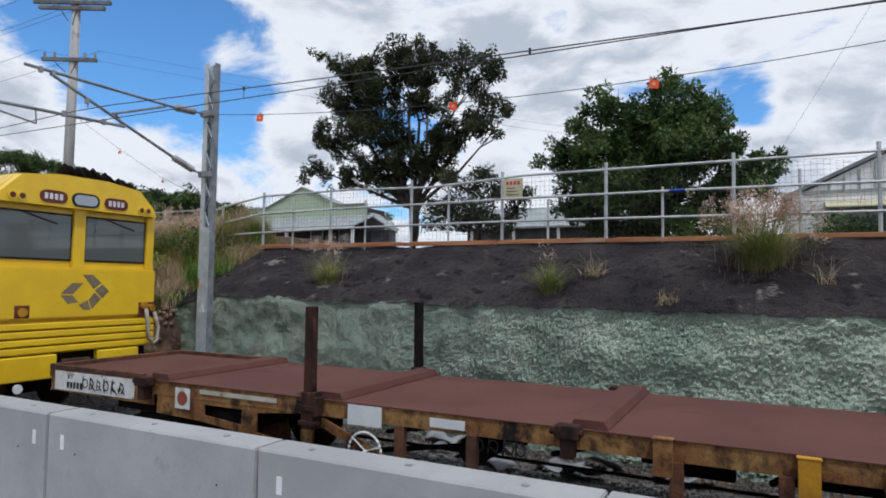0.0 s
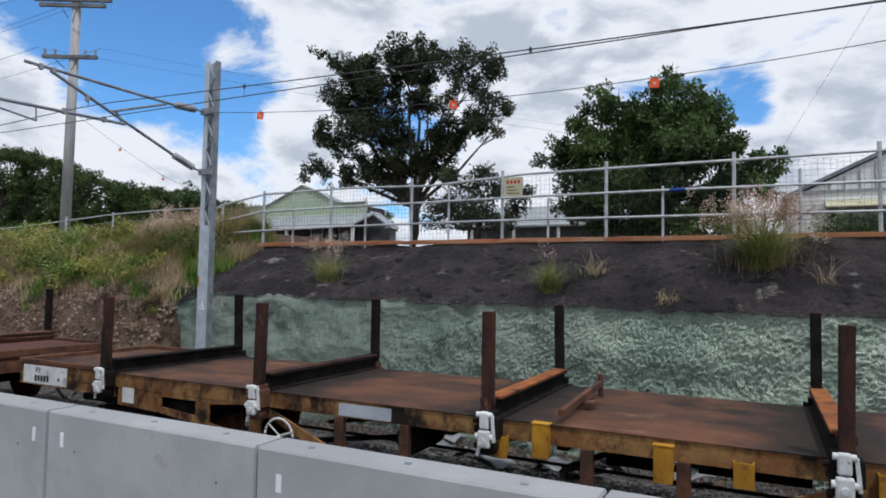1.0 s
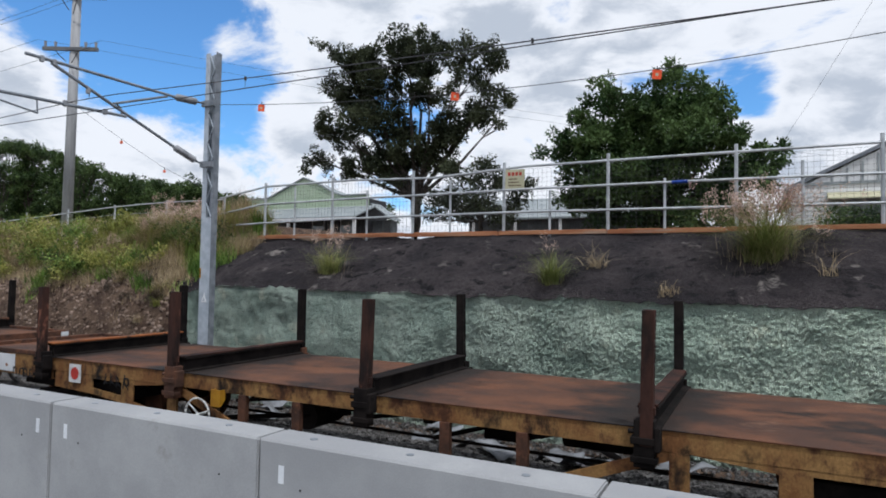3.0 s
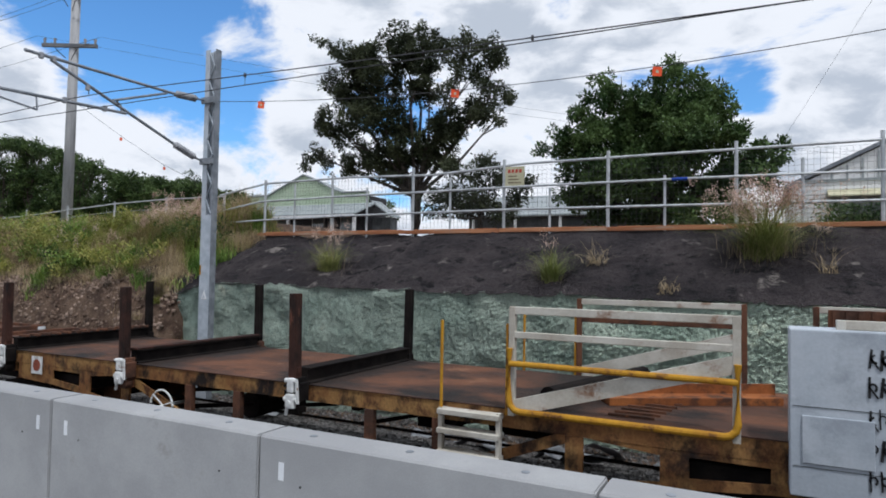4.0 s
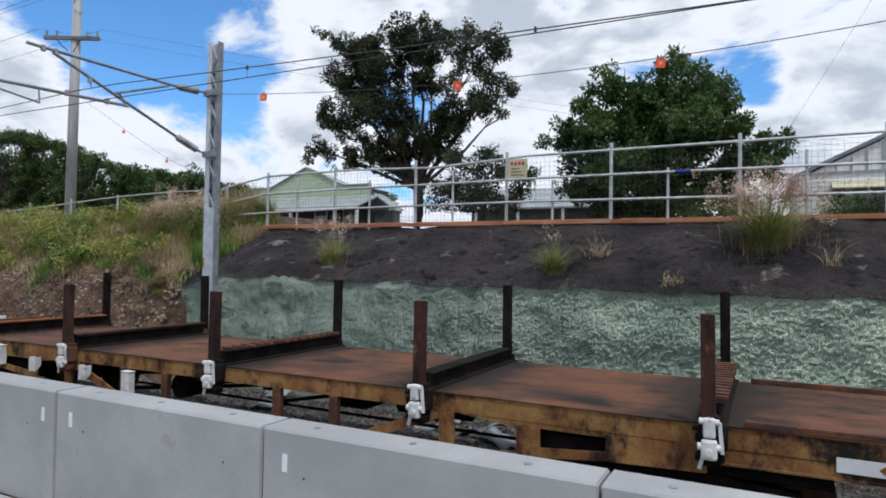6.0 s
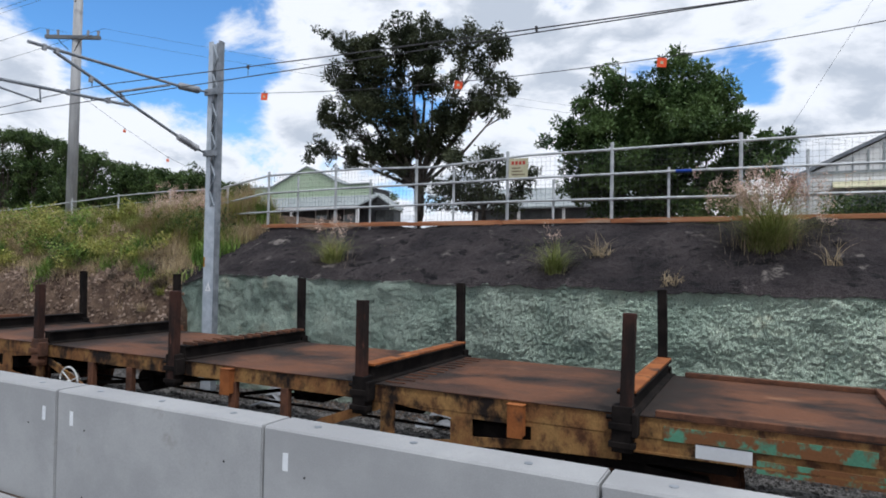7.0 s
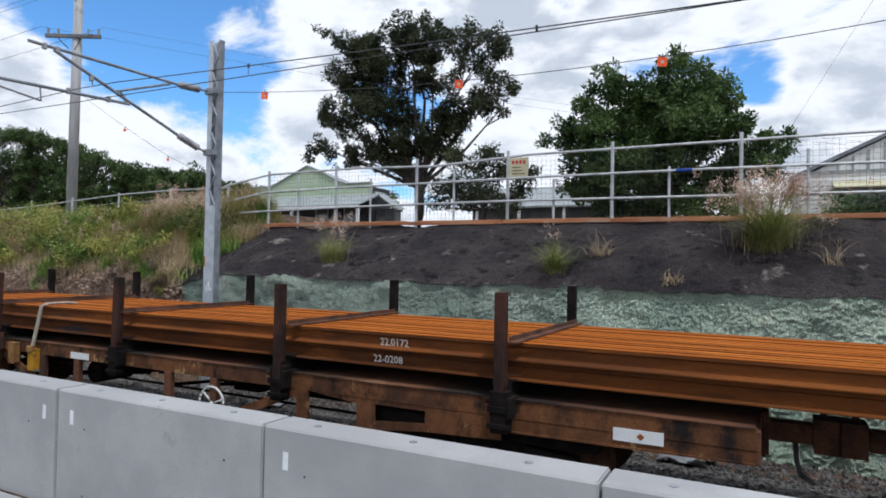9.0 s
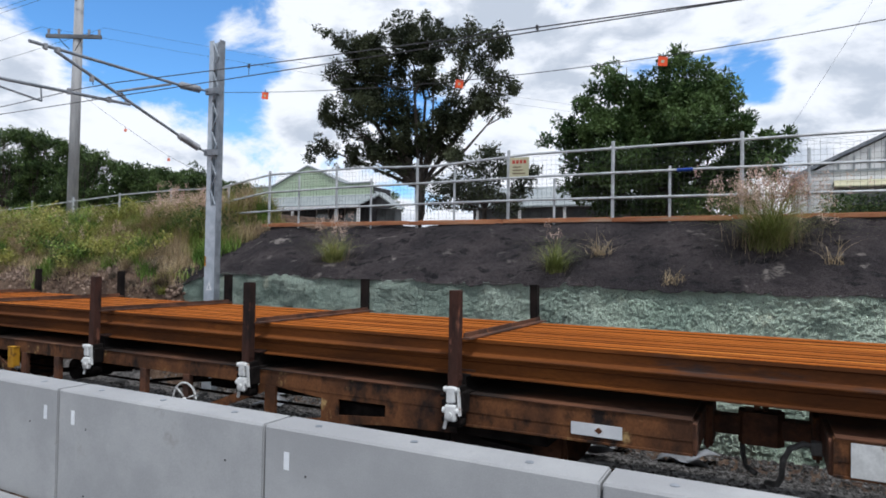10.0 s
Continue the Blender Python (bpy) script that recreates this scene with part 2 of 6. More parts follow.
    "faded_red": mat("faded_red_disc_paint", (0.28, 0.075, 0.05), (0.20, 0.06, 0.04), 5, 0.8, bump=0.05),
    "ink": mat("black_lettering", (0.012, 0.012, 0.014), (0.03, 0.03, 0.032), 6, 0.7, bump=0.0),
    "chalk": mat("white_chalk", (0.72, 0.70, 0.66), (0.60, 0.58, 0.54), 30, 0.9, bump=0.0),
    "rail": mat("orange_rusted_rail", (0.34, 0.098, 0.014), (0.24, 0.066, 0.010), 1.6, 0.88, bump=0.06, fine=50, grain=0.4, vary=0.16,
                patch=((0.43, 0.150, 0.026), 1.1, 0.54, 0.75), second=((0.13, 0.042, 0.012), 1.5, 0.60, 0.72), stretch=(0.35, 2, 2), gloss=0.08),
    # darker rust for rail sides: shade put into the colour, plus scale patches
    "rail_web": mat("shaded_scaled_rail_side", (0.140, 0.046, 0.011), (0.070, 0.025, 0.009), 1.3, 0.8, bump=0.06, fine=50, grain=0.45, vary=0.2,
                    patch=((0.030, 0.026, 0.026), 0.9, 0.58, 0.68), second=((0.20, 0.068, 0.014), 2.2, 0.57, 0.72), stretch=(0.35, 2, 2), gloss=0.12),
    "orange_bar": mat("orange_rust_bar", (0.30, 0.105, 0.032), (0.20, 0.066, 0.022), 2, 0.85, bump=0.08, grain=0.3,
                      patch=((0.06, 0.030, 0.020), 3.0, 0.50, 0.65)),
    "green": mat("faded_green_paint", (0.10, 0.27, 0.18), (0.075, 0.20, 0.135), 3, 0.75, bump=0.05,
                 patch=((0.17, 0.075, 0.032), 5.0, 0.42, 0.52)),
    "blue": mat("blue_cylinder_paint", (0.07, 0.22, 0.38), (0.10, 0.28, 0.44), 3, 0.6, bump=0.03),
    "tape": mat("deep_blue_tape", (0.015, 0.045, 0.24), (0.02, 0.06, 0.30), 8, 0.5, bump=0.02),
    "hose": mat("rubber_hose", (0.10, 0.10, 0.10), (0.18, 0.18, 0.18), 5, 0.6, bump=0.02),
    "palehose": mat("pale_canvas_hose", (0.33, 0.30, 0.25), (0.24, 0.215, 0.18), 9, 0.8, bump=0.03),
    "loco": mat("bright_yellow_loco_paint", (0.78, 0.52, 0.012), (0.70, 0.45, 0.010), 1.2, 0.38, bump=0.02, grain=0.08, coat=0.25, gloss=0.5,
                patch=((0.45, 0.27, 0.02), 3.0, 0.66, 0.80)),
    "grime": mat("grey_brown_logo_paint", (0.16, 0.125, 0.085), (0.21, 0.17, 0.11), 5, 0.6, bump=0.0),
    "maroon": mat("maroon_loco_panel", (0.10, 0.025, 0.02), (0.14, 0.04, 0.03), 3, 0.5, bump=0.0),
    "sheet": mat("torn_white_sheeting", (0.26, 0.27, 0.29), (0.14, 0.145, 0.155), 3, 0.7, bump=0.2, fine=12),
    "sleeper": mat("concrete_sleeper", (0.24, 0.23, 0.22), (0.31, 0.30, 0.29), 3, 0.9, bump=0.1),
}


def glass_mat():
    m = bpy.data.materials.new("tinted_cab_glass")
    m.use_nodes = True
    b = m.node_tree.nodes["Principled BSDF"]
    b.inputs["Base Color"].default_value = (0.10, 0.115, 0.115, 1)
    b.inputs["Roughness"].default_value = 0.04
    b.inputs["IOR"].default_value = 1.7
    return m


M["glass"] = glass_mat()


def base_colour(m):
    """The node tree of a material, its shader and the socket that colours it."""
    nt = m.node_tree
    bsdf = nt.nodes["Principled BSDF"]
    at = nt.nodes.new("ShaderNodeSeparateXYZ")
    nt.links.new(nt.nodes["Texture Coordinate"].outputs["Object"], at.inputs[0])
    return nt, bsdf, bsdf.inputs["Base Color"].links[0].from_socket, at


def greasy_deck(m):
    """Black grease spread over the deck round each row of stakes, with a ragged edge."""
    nt, bsdf, colour, at = base_colour(m)
    away = maths(nt, "ABSOLUTE", maths(nt, "SUBTRACT", maths(nt, "FLOORED_MODULO", maths(nt, "ADD", at.outputs[0], -6.15), 2.73), 1.365))
    n = node(nt, "ShaderNodeTexNoise", Scale=2.2, Detail=7.0, Roughness=0.65)
    nt.links.new(nt.nodes["Texture Coordinate"].outputs["Object"], n.inputs["Vector"])
    edge = maths(nt, "ADD", away, maths(nt, "MULTIPLY", n.outputs[0], -1.5))
    nt.links.new(mix(nt, maths(nt, "MULTIPLY", ramp(nt, edge, 0.15, -0.55), 0.9), colour, (0.013, 0.011, 0.010)), bsdf.inputs["Base Color"])


def paled_wall(m):
    """The sprayed concrete grows paler towards the right, with a noisy, ragged change."""
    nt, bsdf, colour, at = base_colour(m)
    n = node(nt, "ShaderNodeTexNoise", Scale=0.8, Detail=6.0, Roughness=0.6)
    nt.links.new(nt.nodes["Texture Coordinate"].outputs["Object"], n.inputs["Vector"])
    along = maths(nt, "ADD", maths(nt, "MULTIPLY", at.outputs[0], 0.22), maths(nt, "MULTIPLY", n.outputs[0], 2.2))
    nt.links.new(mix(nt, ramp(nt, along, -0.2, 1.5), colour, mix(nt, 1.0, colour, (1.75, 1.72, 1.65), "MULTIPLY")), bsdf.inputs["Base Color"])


greasy_deck(M["deck"])
paled_wall(M["shotcrete"])


# ======== mesh helpers ========
def box(bm, x0, x1, y0, y1, z0, z1, bevel=0.0):
    m = Matrix.LocRotScale(((x0 + x1) / 2, (y0 + y1) / 2, (z0 + z1) / 2), None, (abs(x1 - x0), abs(y1 - y0), abs(z1 - z0)))
    made = bmesh.ops.create_cube(bm, size=1.0, matrix=m)["verts"]
    if bevel:
        edges = {e for v in made for e in v.link_edges}
        bmesh.ops.bevel(bm, geom=list(edges), offset=bevel, segments=2, affect="EDGES", profile=0.5)
    return bm


def beam(bm, p, q, w, h, up=(0, 0, 1)):
    """A bar of w across and h high from p to q."""
    p, q = Vector(p), Vector(q)
    x = (q - p).normalized()
    y = Vector(up).cross(x)
    if y.length < 1e-4:
        y = Vector((0, 1, 0)).cross(x)
    y.normalize()
    z = x.cross(y)
    m = Matrix((x, y, z)).transposed().to_4x4()
    m.translation = (p + q) / 2
    bmesh.ops.create_cube(bm, size=1.0, matrix=m @ Matrix.Diagonal(((q - p).length, w, h, 1)))
    return bm


def tube(bm, p, q, r, n=10, r2=None):
    p, q = Vector(p), Vector(q)
    m = (q - p).to_track_quat("Z", "Y").to_matrix().to_4x4()
    m.translation = (p + q) / 2
    bmesh.ops.create_cone(bm, cap_ends=True, segments=n, radius1=r, radius2=r if r2 is None else r2, depth=(q - p).length, matrix=m)
    return bm


def pipe(bm, points, r, n=8):
    """A bent round bar through the points."""
    pts = [Vector(p) for p in points]
    rings = []
    for i, p in enumerate(pts):
        d = (pts[min(i + 1, len(pts) - 1)] - pts[max(i - 1, 0)]).normalized()
        a = d.cross(Vector((0, 0, 1)))
        a = a.normalized() if a.length > 1e-3 else Vector((0, 1, 0))
        b = d.cross(a)
        rings.append([bm.verts.new(p + r * (math.cos(k * math.tau / n) * a + math.sin(k * math.tau / n) * b)) for k in range(n)])
    for s, t in zip(rings, rings[1:]):
        for k in range(n):
            bm.faces.new((s[k], s[(k + 1) % n], t[(k + 1) % n], t[k]))
    for ring in (rings[0], rings[-1]):
        bm.faces.new(ring)
    bmesh.ops.recalc_face_normals(bm, faces=bm.faces)
    return bm


def prism(bm, outline, axis, lo, hi):
    """A flat outline pushed along an axis (0, 1 or 2) from lo to hi; the outline gives the other two coordinates in order."""
    def at(u, v, w):
        c = [u, v]
        c.insert(axis, w)
        return c
    a = [bm.verts.new(at(u, v, lo)) for u, v in outline]
    b = [bm.verts.new(at(u, v, hi)) for u, v in outline]
    n = len(outline)
    faces = [bm.faces.new(a), bm.faces.new(b)]
    for i in range(n):
        faces.append(bm.faces.new((a[i], a[(i + 1) % n], b[(i + 1) % n], b[i])))
    bmesh.ops.recalc_face_normals(bm, faces=faces)
    return bm


def arc(cx, cy, r, a0, a1, n):
    return [(cx + r * math.cos(radians(a0 + (a1 - a0) * i / n)), cy + r * math.sin(radians(a0 + (a1 - a0) * i / n))) for i in range(n + 1)]


def mesh_of(bm, name, material, smooth=False):
    me = bpy.data.meshes.new(name)
    bm.to_mesh(me)
    bm.free()
    me.materials.append(material)
    if smooth:
        me.shade_smooth()
    return me


def part(name, bm, material, parent=None, label="", smooth=False):
    """ONE mesh object under a thing or part, from a bmesh or from mesh data that is shared."""
    me = bm if isinstance(bm, bpy.types.Mesh) else mesh_of(bm, name, material, smooth)
    ob = new(name, me)
    if parent:
        ob.parent = parent
    return tagged(ob, label)


def thing(name, label, category, group="", m=None, kind=""):
    ob = new(name)
    ob.empty_display_size = 0.2
    if m is not None:
        ob.matrix_basis = m
    return tagged(ob, label, category, group, kind)


def B():
    return bmesh.new()


def text_mesh(body, size, material, name="lettering", depth=0.002):
    """Flat raised letters in the x-z plane facing -y, their lower left corner at the origin."""
    cu = bpy.data.curves.new(name, "FONT")
    cu.body, cu.size, cu.extrude, cu.resolution_u = body, size, depth, 3
    ob = bpy.data.objects.new(name, cu)
    scene.collection.objects.link(ob)
    bpy.context.view_layer.update()
    me = bpy.data.meshes.new_from_object(ob.evaluated_get(bpy.context.evaluated_depsgraph_get()))
    bpy.data.objects.remove(ob)
    bpy.data.curves.remove(cu)
    me.transform(Matrix.Rotation(radians(90), 4, "X"))
    me.materials.clear()
    me.materials.append(material)
    return me


# ======== ground, track bed, cutting ========
TRACK_Y = 6.74


def smooth(lo, hi, v):
    t = min(1.0, max(0.0, (v - lo) / (hi - lo)))
    return t * t * (3 - 2 * t)


def lerp_at(v, xs, zs):
    return float(np.interp(v, xs, zs))


def ground_height(x, y):
    n = noise.fractal(Vector((x * 0.6, y * 0.6, 3.1)), 1.0, 2.0, 4)
    cut = lerp_at(y, (3.12, 3.3, 4.6, 5.2, 8.3, 9.0, 10.4, 12.9, 14.0, 40.0, 90.0), (0.47, -0.25, -0.3, -0.2, -0.2, -0.34, -0.36, 2.6, 3.05, 3.2, 3.4))
    bank = lerp_at(y, (3.12, 3.3, 4.6, 5.2, 8.3, 8.9, 9.4, 9.9, 10.4, 11.0, 12.4, 14.0, 40.0, 90.0), (0.47, -0.25, -0.3, -0.2, -0.2, -0.2, 0.5, 1.6, 2.05, 2.4, 3.25, 3.65, 3.9, 4.2))
    far = 1.3 * smooth(10.0, 10.6, y)
    k = smooth(-10.95 - far, -11.75 - far, x)
    z = cut * (1 - k) + bank * k
    if 8.6 < y < 30 and k > 0:
        z += 0.22 * n * k * smooth(8.6, 10.0, y)
    return z


def ground():
    xs = sorted({*np.round(np.linspace(-34, 12, 150), 3), -1800, -900, -400, -200, -120, -80, -55, -44, 18, 30, 50, 90, 200, 500, 1800})
    ys = sorted({*np.round(np.linspace(8.4, 15, 50), 3), -1800, -400, -100, -30, -8, 0, 3.12, 3.3, 4.0, 4.6, 5.2, 6, 7, 8.0, 17, 20, 26, 34, 45, 60, 90, 150, 400, 1800})
    verts = [(x, y, ground_height(x, y)) for y in ys for x in xs]
    n = len(xs)
    faces = [(j * n + i, j * n + i + 1, (j + 1) * n + i + 1, (j + 1) * n + i) for j in range(len(ys) - 1) for i in range(n - 1)]
    me = bpy.data.meshes.new("ground")
    me.from_pydata(verts, [], faces)
    me.materials.append(M["soil"])
    me.shade_smooth()
    tagged(new("ground", me), "brown soil ground with grassy bank along the railway cutting", "ground", kind="structure")


def pavement():
    b = B()
    box(b, -60, 40, -12, 2.86, 0.40, 0.478)
    tagged(part("pavement", b, M["concrete"], None), "pale grey concrete apron in front of the barrier", "pavement", kind="structure")


def top_edge(x):
    return 1.985 + 0.09 * noise.fractal(Vector((x * 0.9, 0.3, 7.7)), 1.0, 2.0, 5) + 0.035 * noise.fractal(Vector((x * 7, 1.3, 2.7)), 0.7, 2.0, 4) - 0.25 * smooth(-10.8, -12.0, x)


def lumpy_sheet(name, xs, rows, place, material, label, category):
    verts = [place(x, r) for r in rows for x in xs]
    n = len(xs)
    faces = [(j * n + i, j * n + i + 1, (j + 1) * n + i + 1, (j + 1) * n + i) for j in range(len(rows) - 1) for i in range(n - 1)]
    me = bpy.data.meshes.new(name)
    me.from_pydata(verts, [], faces)
    me.materials.append(material)
    me.shade_smooth()
    return tagged(new(name, me), label, category, kind="structure")


def cutting_wall():
    xs = [*np.linspace(-12.4, 2.2, 800), *np.linspace(2.6, 14, 12)]

    def wall(x, r):
        z = -0.4 + r * (top_edge(x) + 0.4)
        p = Vector((x, 0, z))
        rough = 0.35 + 0.65 * smooth(-7.5, -2.5, x + 2.0 * noise.noise(p * 0.7))
        q = Vector((x * 20, 0, z * 27))
        lump = noise.fractal(p * 1.3, 1.0, 2.1, 4) * 0.09 + (noise.fractal(p * 5.0, 0.8, 2.0, 3) * 0.020 + noise.noise(q) * 0.040 + noise.noise(q * 1.8) * 0.020) * rough
        ragged = 0.35 * noise.fractal(Vector((3.0, 0, z * 2.2)), 1.0, 2.0, 4) * smooth(-11.4, -12.4, x)
        return (x + ragged, 10.02 - 0.15 * (1 - r) + lump * (1 - 0.5 * smooth(0.94, 1.0, r)) + 0.5 * smooth(-11.7, -12.4, x), z)

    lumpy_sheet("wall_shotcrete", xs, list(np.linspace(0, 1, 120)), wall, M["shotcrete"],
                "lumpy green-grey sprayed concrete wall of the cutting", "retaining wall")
    xs = [*np.linspace(-13.2, 2.4, 290), *np.linspace(2.8, 14, 12)]

    def slope(x, r):
        p = Vector((x, r * 2.7, 5.0))
        lump = noise.fractal(p * 0.9, 1.0, 2.0, 5) * 0.10 + noise.fractal(p * 6, 0.9, 2.0, 3) * 0.035
        end = smooth(-12.3, -13.2, x)
        z0 = top_edge(x) - 0.02
        top = 3.06 + 0.07 * smooth(-12, -2, x)
        return (x, 9.99 + 2.72 * r + 0.5 * end, z0 + (top - z0) * r ** 0.9 + lump * smooth(0, 0.12, r) - 0.25 * end)

    lumpy_sheet("wall_slope", xs, list(np.linspace(0, 1, 46)) + [1.12], slope, M["slope"],
                "dark weathered sprayed concrete slope above the wall", "embankment")


def track():
    t = thing("railway_track", "rusty narrow-gauge rails on sleepers in grey ballast", "track", kind="structure")
    for s in (-1, 1):
        y = TRACK_Y + s * 0.57
        b = B()
        prism(b, [(y - 0.065, -0.16), (y + 0.065, -0.16), (y + 0.065, -0.15), (y + 0.012, -0.13), (y + 0.012, -0.04), (y + 0.035, -0.03),
                  (y + 0.035, 0), (y - 0.035, 0), (y - 0.035, -0.03), (y - 0.012, -0.04), (y - 0.012, -0.13), (y - 0.065, -0.15)], 0, -80, 40)
        part("rail", b, M["rust"], t)
    b = B()
    box(b, -0.12, 0.12, TRACK_Y - 1.05, TRACK_Y + 1.05, -0.3, -0.165, 0.02)
    me = mesh_of(b, "sleeper", M["sleeper"])
    for i in range(60):
        ob = part("sleeper", me, None, t)
        ob.location.x = -32 + i * 0.68
    # ballast stones
    rng = np.random.default_rng(4)
    n = 15000
    x = rng.uniform(-17, 2.5, n)
    y = np.where(rng.random(n) < 0.75, rng.uniform(7.6, 9.95, n), rng.uniform(5.2, 7.6, n))
    keep = (y < 8.9) | (x > -11.3)
    x, y, n = x[keep], y[keep], int(keep.sum())
    z = np.array([ground_height(a, b_) for a, b_ in zip(x, y)])
    s = rng.uniform(0.02, 0.045, n)
    base = np.array([(1, 0, -.3), (-.4, .9, -.3), (-.6, -.8, -.3), (.3, .5, .8), (.1, -.7, .6)])
    tri = np.array([(0, 1, 3), (1, 2, 3), (2, 4, 3), (0, 3, 4), (0, 4, 2)])
    a = rng.uniform(0, math.tau, n)
    c, d = np.cos(a)[:, None], np.sin(a)[:, None]
    bx, by, bz = base[:, 0][None], base[:, 1][None], base[:, 2][None]
    v = np.stack([(bx * c - by * d) * s[:, None] + x[:, None], (bx * d + by * c) * s[:, None] * rng.uniform(.6, 1.2, n)[:, None] + y[:, None],
                  bz * s[:, None] + z[:, None] + 0.01], 2).reshape(-1, 3)
    f = (tri[None] + np.arange(n)[:, None, None] * 5).reshape(-1, 3)
    me = bpy.data.meshes.new("ballast")
    me.from_pydata(v.tolist(), [], f.tolist())
    me.materials.append(M["ballast"])
    tagged(new("ballast", me), "loose grey crushed stone ballast beside the track", "ballast", kind="stuff")
    # bed of the ballast
    xs = list(np.linspace(-40, 20, 120))
    lumpy_sheet("ballast_bed", xs, list(np.linspace(3.4, 9.0, 28)),
                lambda x, y: (x, y, ground_height(x, y) + 0.02 + 0.03 * noise.noise(Vector((x, y, 0)) * 3)), M["ballast"],
                "grey ballast bed under the sleepers", "track bed")


def litter():
    rng = random.Random(9)
    for i in range(14):
        x, y = rng.uniform(-9, 0.6), rng.uniform(8.2, 9.7)
        b = B()
        bmesh.ops.create_grid(b, x_segments=8, y_segments=5, size=0.32)
        for v in b.verts:
            v.co.x *= rng.uniform(0.9, 1.1)
            v.co.y *= 0.45
            v.co.z = 0.16 * noise.noise(v.co * 3.2 + Vector((i * 3.0, 0, 0))) + 0.05
        bmesh.ops.solidify(b, geom=list(b.faces), thickness=0.004)
        ob = part("plastic_sheet", b, M["sheet"], None, smooth=True)
        ob.matrix_basis = pose(x, y, ground_height(x, y) + 0.06, rng.uniform(-8, 8), rng.uniform(-8, 8), rng.uniform(-40, 40))
        tagged(ob, "crumpled torn white plastic sheet lying on the ballast", "litter", "litter along the track")


# ======== concrete barrier ========
def barrier():
    b = B()
    prism(b, [(0.0, 0), (0.26, 0), (0.26, 0.845), (0.245, 0.86), (0.012, 0.86), (0.0, 0.848)], 0, 0.007, 1.993)
    bmesh.ops.bevel(b, geom=[e for e in b.edges if all(abs(v.co.x - e.verts[0].co.x) < 1e-5 for v in e.verts)], offset=0.008, segments=2, affect="EDGES")
    panel = mesh_of(b, "panel", M["concrete"])
    b = B()
    tube(b, (0, 0, 0), (0, 0, 0.003), 0.022, 14)
    plate = mesh_of(b, "anchor_cover", M["galv_dark"])
    b = B()
    tube(b, (0, 0.004, 0), (0, -0.002, 0), 0.007, 10)
    hole = mesh_of(b, "bolt_hole", M["ink"])
    b = B()
    box(b, -0.02, 0.02, -0.0015, 0, -0.052, 0.052)
    sticker = mesh_of(b, "label_sticker", M["cleanwhite"])
    rng = random.Random(3)
    for i in range(-9, 5):
        t = thing("concrete_barrier", "light grey precast concrete barrier block with white sticker", "barrier", "row of barrier blocks",
                  pose(-2.665 + 2.0 * i, 2.9 + rng.uniform(-0.003, 0.003), 0.467, 0, 0, rng.uniform(-0.1, 0.1)))
        part("panel", panel, None, t)
        for k in (0.3, 0.95, 1.62):
            part("anchor_cover", plate, None, t).location = (k, 0.135 + rng.uniform(-0.02, 0.02), 0.860)
        for k, z in ((0.32, 0.60), (1.67, 0.60), (0.32, 0.12)):
            part("bolt_hole", hole, None, t).location = (k + rng.uniform(-.02, .02), 0, z + rng.uniform(-.02, .02))
        for k, z in ((0.175, 0.672),) + (((1.85, 0.675),) if i == -2 else ()):
            part("label_sticker", sticker, None, t).matrix_basis = pose(k, -0.0005, z, 0, rng.uniform(-2, 2), 0)


# ======== overhead line ========
MAST_X, MAST_Y = -10.0, 9.3


def mast():
    t = thing("overhead_line_mast", "galvanised twin-channel mast with lattice bracing beside the wall", "mast")
    x0, x1 = MAST_X - 0.155, MAST_X + 0.135
    for x, s in ((x0, 1), (x1, -1)):
        b = B()
        box(b, x, x + s * 0.012, MAST_Y - 0.09, MAST_Y + 0.05, -0.35, 6.75)
        for y in (-0.09, 0.038):
            box(b, x + s * 0.012, x + s * (0.12 if s > 0 else 0.06), MAST_Y + y, MAST_Y + y + 0.012, -0.35, 6.75 if s > 0 else 6.7)
        # right channel takes the darker steel: its shade is put into the colour
        part("channel", b, M["galv"] if s > 0 else M["galv_dark"], t)
    b = B()
    box(b, x0 + 0.012, x1 - 0.012, MAST_Y - 0.1, MAST_Y - 0.09, -0.35, 3.38)
    part("stiffening_plate", b, M["galv"], t)
    z, k = 3.4, 0
    while z < 6.5:
        a, c = (x0 + 0.12, x1 - 0.02) if k % 2 else (x1 - 0.02, x0 + 0.12)
        for p, q, y in ((a, c, -0.096), (c, a, 0.056)):
            b = B()
            beam(b, (p, MAST_Y + y, z), (q, MAST_Y + y, z + 0.3), 0.008, 0.035, (0, 1, 0))
            part("lacing_bar", b, M["galv"], t)
        z, k = z + 0.3, k + 1
    b = B()
    prism(b, [(MAST_X - 0.075, 1.68), (MAST_X + 0.075, 1.68), (MAST_X, 1.86)], 1, MAST_Y - 0.106, MAST_Y - 0.1)
    part("white_triangle_mark", b, M["wall_white"], t)
    b = B()
    prism(b, [(MAST_X - 0.032, 1.708), (MAST_X + 0.032, 1.708), (MAST_X, 1.786)], 1, MAST_Y - 0.109, MAST_Y - 0.106)
    part("mark_centre", b, M["galv"], t)
    b = B()
    box(b, x0 + 0.015, x0 + 0.05, MAST_Y - 0.105, MAST_Y - 0.1, 2.16, 2.36)
    part("yellow_tag", b, M["yellow"], t)
    b = B()
    box(b, x0 - 0.02, x1 + 0.02, MAST_Y - 0.16, MAST_Y - 0.1, 5.64, 5.76)
    part("upper_bracket", b, M["galv_dark"], t)
    b = B()
    box(b, x0 - 0.02, x1 + 0.02, MAST_Y - 0.16, MAST_Y - 0.1, 4.40, 4.52)
    part("lower_bracket", b, M["galv_dark"], t)


